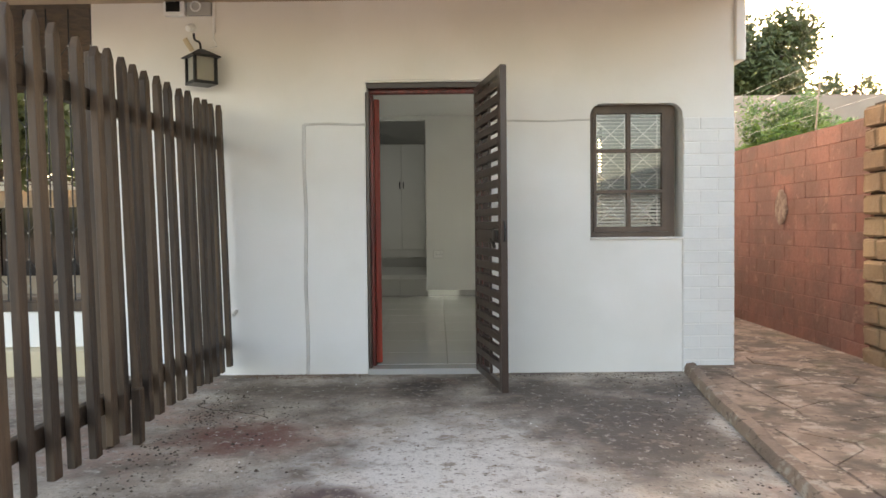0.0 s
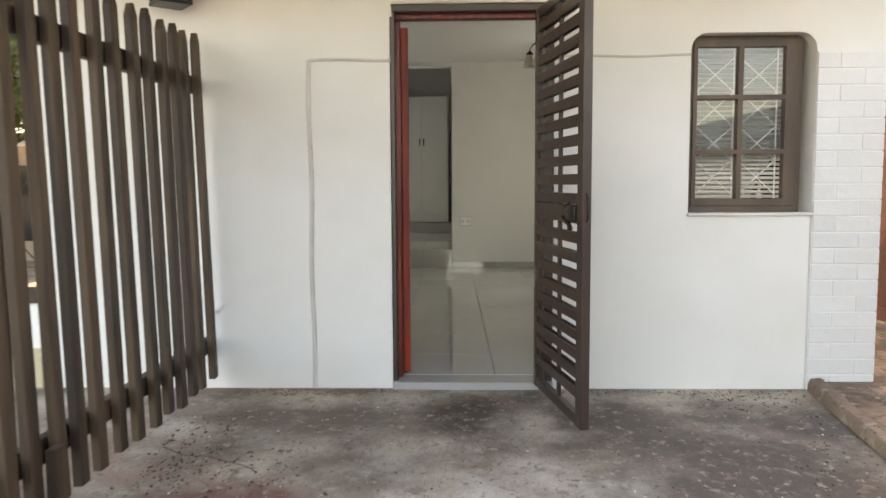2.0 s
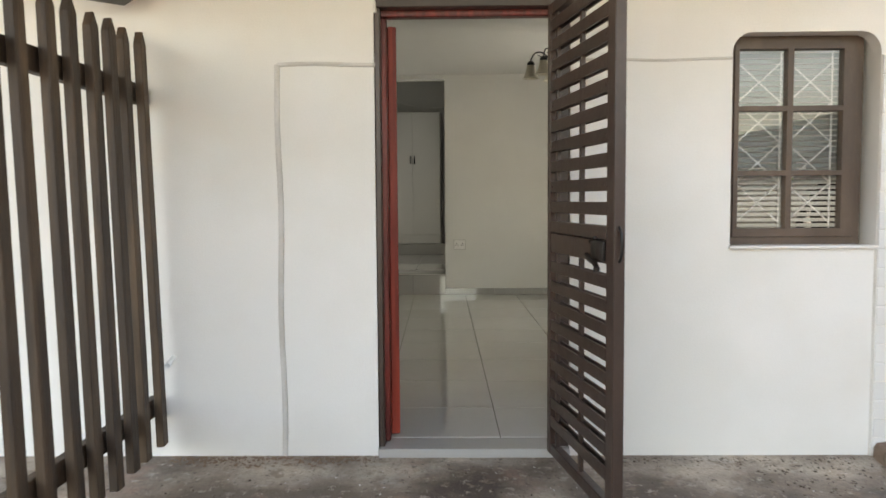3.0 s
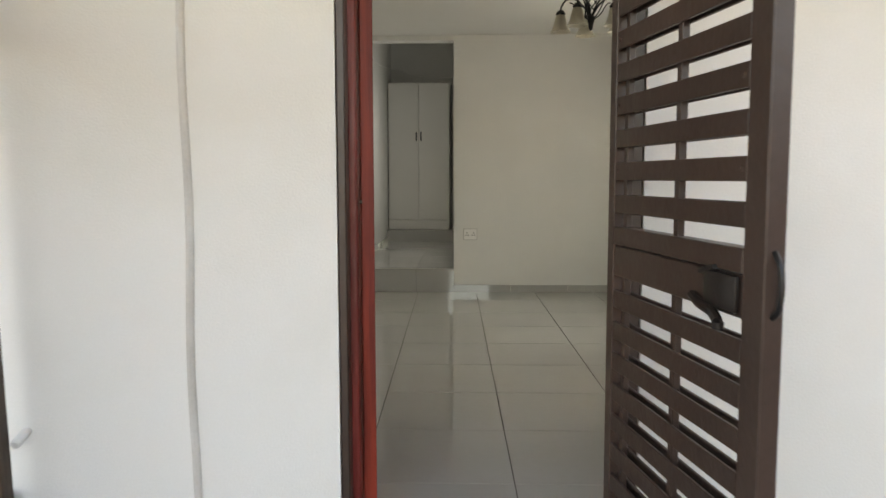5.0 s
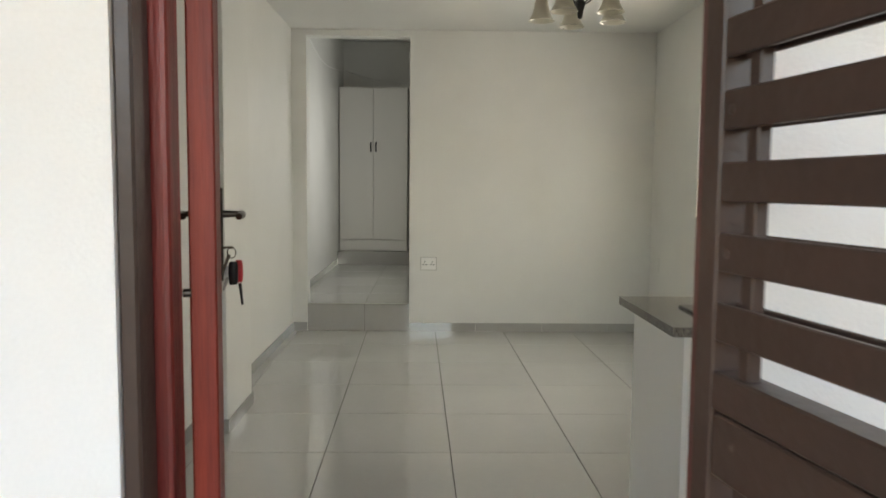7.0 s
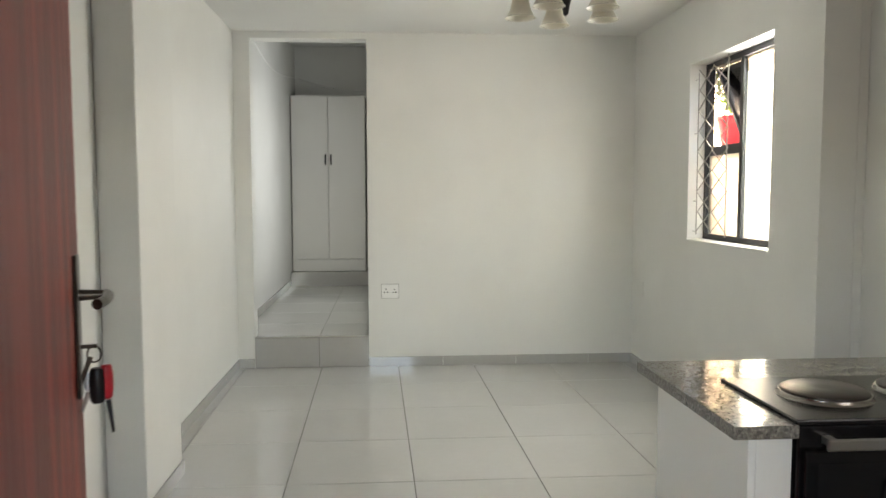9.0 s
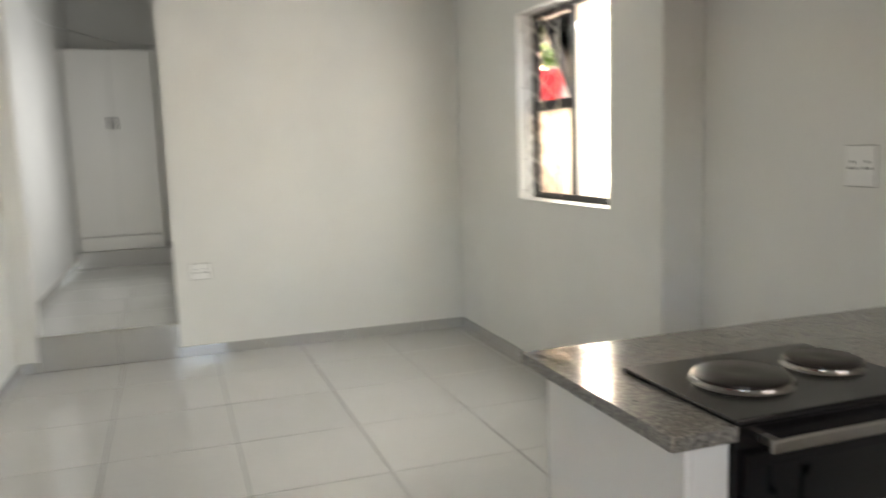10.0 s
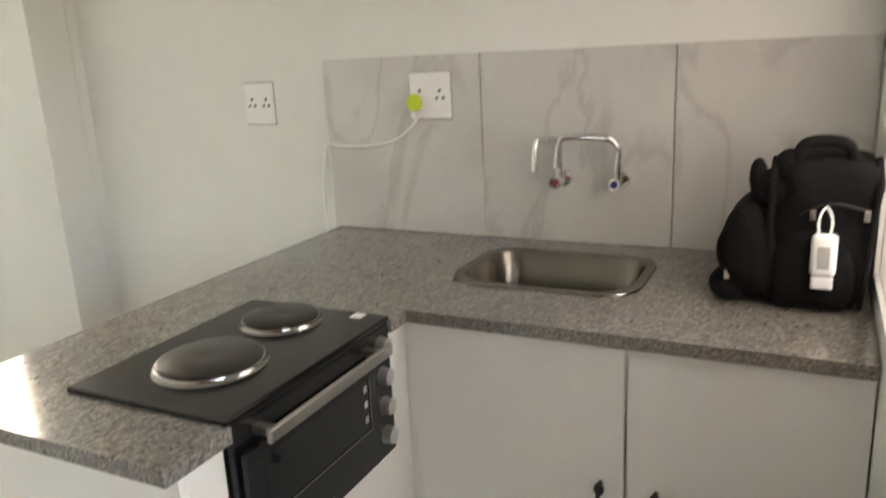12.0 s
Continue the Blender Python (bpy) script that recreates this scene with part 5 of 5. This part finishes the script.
debris(420, (-1.15, 2.1), (2.2, 5.7), 0.007, "bark", "scattered dark crumbs of soil on the concrete", 5)
debris(170, (-1.15, 1.9), (2.2, 5.7), 0.006, "plaster_out", "scattered white chips of paint on the concrete", 6)
debris(420, (-1.15, -0.2), (5.0, 5.82), 0.011, "earth", "soil crumbs swept along the wall's foot", 7, True)
debris(260, (0.75, 2.1), (5.0, 5.80), 0.006, "mortar_dark", "dark soil crumbs along the wall's foot", 8, True)
debris(160, (-1.08, -0.45), (4.40, 4.85), 0.008, "bark", "dark crumbs heaped along the crack", 14)
debris(260, (-1.15, -0.85), (3.2, 5.3), 0.010, "mortar_dark", "soil crumbs along the foot of the fence", 15)
debris(300, (1.5, 2.0), (3.2, 5.7), 0.009, "mortar_dark", "soil crumbs along the kerb", 16)
debris(40, (-0.9, -0.3), (3.6, 4.4), 0.012, "bark", "dark seeds lying on the concrete", 11)

rc_ = random.Random(12)
cpts = [(-1.12 + 0.085 * k + rc_.uniform(-0.03, 0.03), 4.86 - 0.045 * k + rc_.uniform(-0.035, 0.035), -0.001) for k in range(7)]
structure("crack", tube(bmesh.new(), curve_pts(cpts, 3), 0.0035, 5), "mortar_dark", "ragged dark crack across the concrete", "crack")

# ---- red boundary wall with blocks of its own ----
rw = structure("boundary_wall", block(3.54, 3.72, 5.95, 16.5, 0, 1.86), "red_mortar", "red painted block boundary wall", "wall")
bme = finish("block", block(-0.003, 0.004, 0.003, 0.413, 0.003, 0.139, 0.003), "red_brick")
for r_ in range(13):
    for c_ in range(22):
        y = 5.95 + c_ * 0.415 + (0.2 if r_ % 2 else 0)
        if y > 14.2:
            continue
        ob = new("block", bme)
        ob.parent, ob.location = rw, (3.538 + rnd.uniform(-0.002, 0.002), y, 0.015 + r_ * 0.1415)
pq = lathe(bmesh.new(), [(0.001, 0.022), (0.06, 0.026), (0.11, 0.022), (0.128, 0.010), (0.128, 0.0)], 22)
for v in pq.verts:
    w = 1 + 0.22 * noise.noise(Vector((v.co.x, v.co.y, 0)).normalized() * 2.2)
    v.co = Vector((v.co.x * w, v.co.y * w, v.co.z + 0.006 * noise.noise(v.co * 40)))
tagged(part("mortar_patch", pq, "patch_mortar"), "ragged round patch of grey mortar on the red wall", "patch").matrix_world = pose(3.533, 7.45, 1.22, 0, -90, 0) @ Matrix.Diagonal((1.3, 1, 0.8, 1))
tw_ = structure("stone_wall", block(3.56, 3.80, -8, 5.945, 0, 1.95), "mortar_dark", "rough tan stone boundary wall", "wall")
for r_ in range(12):
    y = 5.935
    while y > 3.6:
        w = rp.uniform(0.16, 0.30)
        bm = block(3.475, 3.565, y - w + 0.012, y, 0.01 + r_ * 0.16, 0.155 + r_ * 0.16, 0.02, 2)
        for v in bm.verts:
            v.co += Vector((rp.uniform(-0.012, 0.012), rp.uniform(-0.005, 0.005), rp.uniform(-0.005, 0.005)))
        part("stone", bm, "tan_stone", tw_)
        y -= w

# white painted brick pier at the wall's end
pier = structure("brick_pier", block(2.120, 2.480, 5.824, 5.835, 0.0, 1.85), "plaster_out", "white painted brick pier at the house corner", "pier")
long_me = finish("brick", block(0, 0.2475, -0.009, 0, 0.002, 0.086, 0.004), "white_brick")
short_me = finish("brick", block(0, 0.1175, -0.009, 0, 0.002, 0.086, 0.004), "white_brick")
for r_ in range(21):
    z = 0.0 + r_ * 0.088
    a, b = (long_me, short_me) if r_ % 2 else (short_me, long_me)
    wa = 0.250 if r_ % 2 else 0.120
    for me_, x in ((a, 2.119), (b, 2.119 + wa)):
        ob = new("brick", me_)
        ob.parent, ob.location = pier, (x, 5.8280 + rnd.uniform(-0.001, 0.001), z)

# ---- beyond: neighbour's wall, electric fence, trees, bush ----
structure("neighbour_wall", block(6.4, 30, 18.0, 18.3, 0, 4.0), "far_wall", "beige neighbouring boundary wall", "wall")
ef = thing("electric_fence", "electric fence wires on thin posts along the wall", "fence")
for y in (7.0, 10.2, 13.4):
    part("post", rod(bmesh.new(), (3.63, y, 1.86), (3.63, y - 0.12, 2.55), 0.007, 6), "far_wall", ef)
for k in range(4):
    part("wire", rod(bmesh.new(), (3.63, 4.0, 2.02 + 0.15 * k), (3.63, 16.4, 2.02 + 0.15 * k), 0.0014, 4), "steel", ef)


def leaf_cloud(bm, centre, radii, count, size, rg, shell=0.55):
    """Many small leaves through a crown, thicker towards its skin, with gaps."""
    c = Vector(centre)
    made = 0
    while made < count:
        d = Vector((rg.gauss(0, 1), rg.gauss(0, 1), rg.gauss(0, 1))).normalized()
        rr = shell + (1 - shell) * rg.random() ** 0.6
        rr *= 0.78 + 0.5 * noise.noise(d * 2.3 + c)
        p = c + Vector((d.x * radii[0], d.y * radii[1], d.z * radii[2])) * rr
        t = Vector((rg.gauss(0, 1), rg.gauss(0, 1), rg.gauss(0, 1))).normalized()
        u = t.orthogonal().normalized()
        s = size * rg.uniform(0.6, 1.3)
        bm.faces.new([bm.verts.new(q) for q in (p - t * s, p + u * s * 0.4, p + t * s, p - u * s * 0.4)])
        made += 1
    return bm


rg = random.Random(33)
bush = thing("bush", "bright green leafy bush rising behind the red wall", "bush")
part("stem", tube(bmesh.new(), [(4.9, 10.2, 0), (4.92, 10.22, 0.7), (4.88, 10.18, 1.5), (4.9, 10.2, 2.1)], 0.05, 8), "bark", bush)
bm = bmesh.new()
leaf_cloud(bm, (4.86, 10.2, 2.0), (0.86, 0.85, 0.84), 16000, 0.036, rg)
part("crown", bm, "leaf", bush)


def tree(x, y, h, rad, count, size, mat, label):
    t = thing("tree", label, "tree", at=pose(x, y, 0))
    tk = tube(bmesh.new(), curve_pts([(0, 0, 0), (0.1, 0.05, h * 0.3), (-0.05, 0.1, h * 0.6), (0.05, 0, h * 0.85)], 4), 0.16, 8)
    for k in range(6):
        a = k * 1.05 + x
        tube(tk, curve_pts([(0, 0.05, h * (0.35 + 0.06 * k)), (rad * 0.3 * math.cos(a), rad * 0.3 * math.sin(a), h * (0.5 + 0.06 * k)), (rad * 0.7 * math.cos(a), rad * 0.7 * math.sin(a), h * (0.6 + 0.06 * k))], 4), 0.05, 6)
    part("trunk", tk, "bark", t, smooth=True)
    cr = bmesh.new()
    for k in range(7):
        a = k * 2.4
        leaf_cloud(cr, (rad * 0.5 * math.cos(a), rad * 0.5 * math.sin(a), h * (0.6 + 0.3 * (k / 6))), (rad * 0.62, rad * 0.62, h * 0.2), count // 7, size, rg, 0.25)
    part("crown", cr, mat, t)


tree(8.1, 19.9, 6.5, 1.8, 24000, 0.10, "leaf_dark", "tall broad tree against the bright sky")
tree(11.9, 22.5, 5.4, 1.1, 12000, 0.075, "leaf_dark", "smaller tree against the bright sky")
tree(14.0, 22.5, 4.8, 0.7, 3000, 0.07, "leaf_dark", "thin distant tree against the sky")
tree(-6.2, 10.8, 4.0, 1.7, 16000, 0.085, "leaf_dark", "dark dense tree beyond the veranda")
tree(-9.2, 11.5, 4.2, 1.8, 12000, 0.085, "leaf_dark", "dark dense tree beyond the veranda")

# ---- the veranda side behind the fence ----
structure("veranda_roof", block(-9, -2.18, 5.86, 9.5, 2.74, 2.86), "fence_wood", "dark boarded veranda ceiling", "roof")
structure("veranda_wall", block(-9, -2.175, 5.95, 6.10, 0.20, 0.47, 0.006), "plaster_out", "low white veranda wall", "wall")
structure("veranda_plinth", block(-9, -2.175, 5.80, 6.10, 0.0, 0.198, 0.01), "cream_wall", "tan plastered plinth", "wall")
structure("veranda_ledge", block(-9, -2.175, 5.93, 6.12, 0.472, 0.545, 0.006), "fence_wood", "dark stained timber ledge on the low veranda wall", "trim")
gr = thing("veranda_grille", "dark steel diamond grille over the low veranda wall", "burglar bars")
for k in range(9):
    x = -2.26 - 0.17 * k
    part("bar", rod(bmesh.new(), (x, 6.02, 0.545), (x, 6.02, 2.74), 0.006, 6), "frame_metal", gr)
for k in range(8):
    for j in range(5):
        z, s_ = 0.66 + 0.40 * j, (1 if (k + j) % 2 else -1)
        xm = -2.345 - 0.17 * k
        part("brace", rod(bmesh.new(), (xm - s_ * 0.085, 6.008, z), (xm + s_ * 0.085, 6.008, z + 0.20), 0.004, 5), "frame_metal", gr)
knob_me = finish("stud", lathe(bmesh.new(), [(0.0005, -0.007), (0.006, -0.004), (0.007, 0.0), (0.006, 0.004), (0.0005, 0.007)], 8), "steel", True)
for k in range(9):
    for j in range(10):
        ob = new("stud", knob_me)
        ob.parent, ob.location = gr, (-2.26 - 0.17 * k, 6.005, 0.66 + 0.20 * j)
nb = thing("neighbour_house", "cream neighbouring house with a red tiled roof and dark windows", "house")
part("wall", wall_with_holes("x", 13.0, 13.2, -14, -3.5, 0, 1.75, [(-7.2, -5.0, 0.3, 1.45), (-10.5, -8.5, 0.3, 1.45)]), "far_wall", nb)
part("window", block(-7.2, -5.0, 13.06, 13.1, 0.3, 1.45), "oven_glass", nb, "dark window")
part("window", block(-10.5, -8.5, 13.06, 13.1, 0.3, 1.45), "oven_glass", nb, "dark window")
part("fascia", block(-14.2, -3.3, 12.55, 12.62, 1.72, 1.86), "plastic_white", nb)
rf = part("roof", block(-14.2, -3.3, 12.5, 12.52, 1.8, 1.81), "roof_tile", nb)
for k in range(12):
    bm = block(-14.2, -3.3, 12.55 + 0.28 * k, 12.86 + 0.28 * k, 1.87 + 0.15 * k, 1.91 + 0.15 * k, 0.01)
    part("tile_course", bm, "roof_tile", rf)

pot = thing("flower_pot", "red flower pot with a small green plant outside the window", "plant pot", at=pose(3.63, 12.75, 1.862))
part("pot", lathe(bmesh.new(), [(0, 0), (0.12, 0.0), (0.17, 0.28), (0.18, 0.28), (0.18, 0.33), (0.15, 0.33), (0, 0.30)], 18), "key_red", pot, "red glazed pot", True)
bm = bmesh.new()
leaf_cloud(bm, (0, 0, 0.45), (0.18, 0.18, 0.16), 260, 0.04, rg, 0.1)
part("plant", bm, "leaf", pot)

# ---- floor tiles ----
fl = bpy.data.objects["floor"]
TX, TY, SL = 0.613, 0.637, -0.0172
line = lambda i, y: 0.400 + TX * i + SL * (y - 5.8)
ylines = [5.975] + [9.683 + TY * k for k in range(-6, 4) if 9.683 + TY * k > 6.02]
ylines = [y for y in ylines if y < 11.48] + [11.541]
G = 0.0022


def tile_piece(name, xl, xr, y0, y1, z, host, mat="tile"):
    """One floor tile between two slightly skewed joint lines."""
    bm = bmesh.new()
    v = lambda x, y, zz: bm.verts.new((x, y, zz))
    e = 0.0012
    lo_ = [v(*p, z - 0.0085) for p in ((xl(y0) + G, y0 + G), (xr(y0) - G, y0 + G), (xr(y1) - G, y1 - G), (xl(y1) + G, y1 - G))]
    md = [v(p.co.x, p.co.y, z - e) for p in lo_]
    hi_ = [v(p.co.x + e * sx, p.co.y + e * sy, z) for p, sx, sy in zip(lo_, (1, -1, -1, 1), (1, 1, -1, -1))]
    for a, b in ((lo_, md), (md, hi_)):
        for k in range(4):
            bm.faces.new((a[k], a[(k + 1) % 4], b[(k + 1) % 4], b[k]))
    bm.faces.new(hi_)
    part(name, bm, mat, host)


for y0, y1 in zip(ylines, ylines[1:]):
    ym_ = (y0 + y1) / 2
    rx = 2.227 if ym_ > 9.0 else 2.444
    for i in range(-3, 5):
        xl = lambda y, i=i: max(line(i, y), -0.971)
        xr = lambda y, i=i: min(line(i + 1, y), rx)
        if xr(y0) - xl(y0) > 0.03:
            tile_piece("floor_tile", xl, xr, y0, y1, FZ, fl)
pf = bpy.data.objects["passage_floor"]
for y0, y1 in zip([11.582, 12.22, 12.85, 13.49, 14.12, 14.76], [12.22, 12.85, 13.49, 14.12, 14.76, 15.028]):
    for xa, xb in ((-0.998, -0.335), (-0.335, 0.097)):
        if y1 < 11.7:
            xa, xb = max(xa, -0.853), min(xb, 0.083)
        tile_piece("floor_tile", lambda y, a=xa: a, lambda y, a=xb: a, y0, y1, PZ, pf)

# sky light through the inner window is stood in for at its opening
area("window_daylight", (2.42, 9.61, 1.71), (1.0, 9.61, 1.5), 0.50, 1.1, 1.7, (0.80, 0.94, 1.0))
# fill lamp added in the unseen side opening to brighten the passage
area("passage_daylight", (0.30, 13.0, 1.8), (-1.0, 13.0, 1.4), 1.7, 1.3, 1.3, (0.74, 0.89, 1.0))
# fill lamp added inside the front window's blind to brighten the kitchen
area("kitchen_daylight", (1.78, 6.075, 1.47), (1.78, 8.0, 1.1), 0.60, 0.9, 0.20, (0.97, 0.96, 0.95))
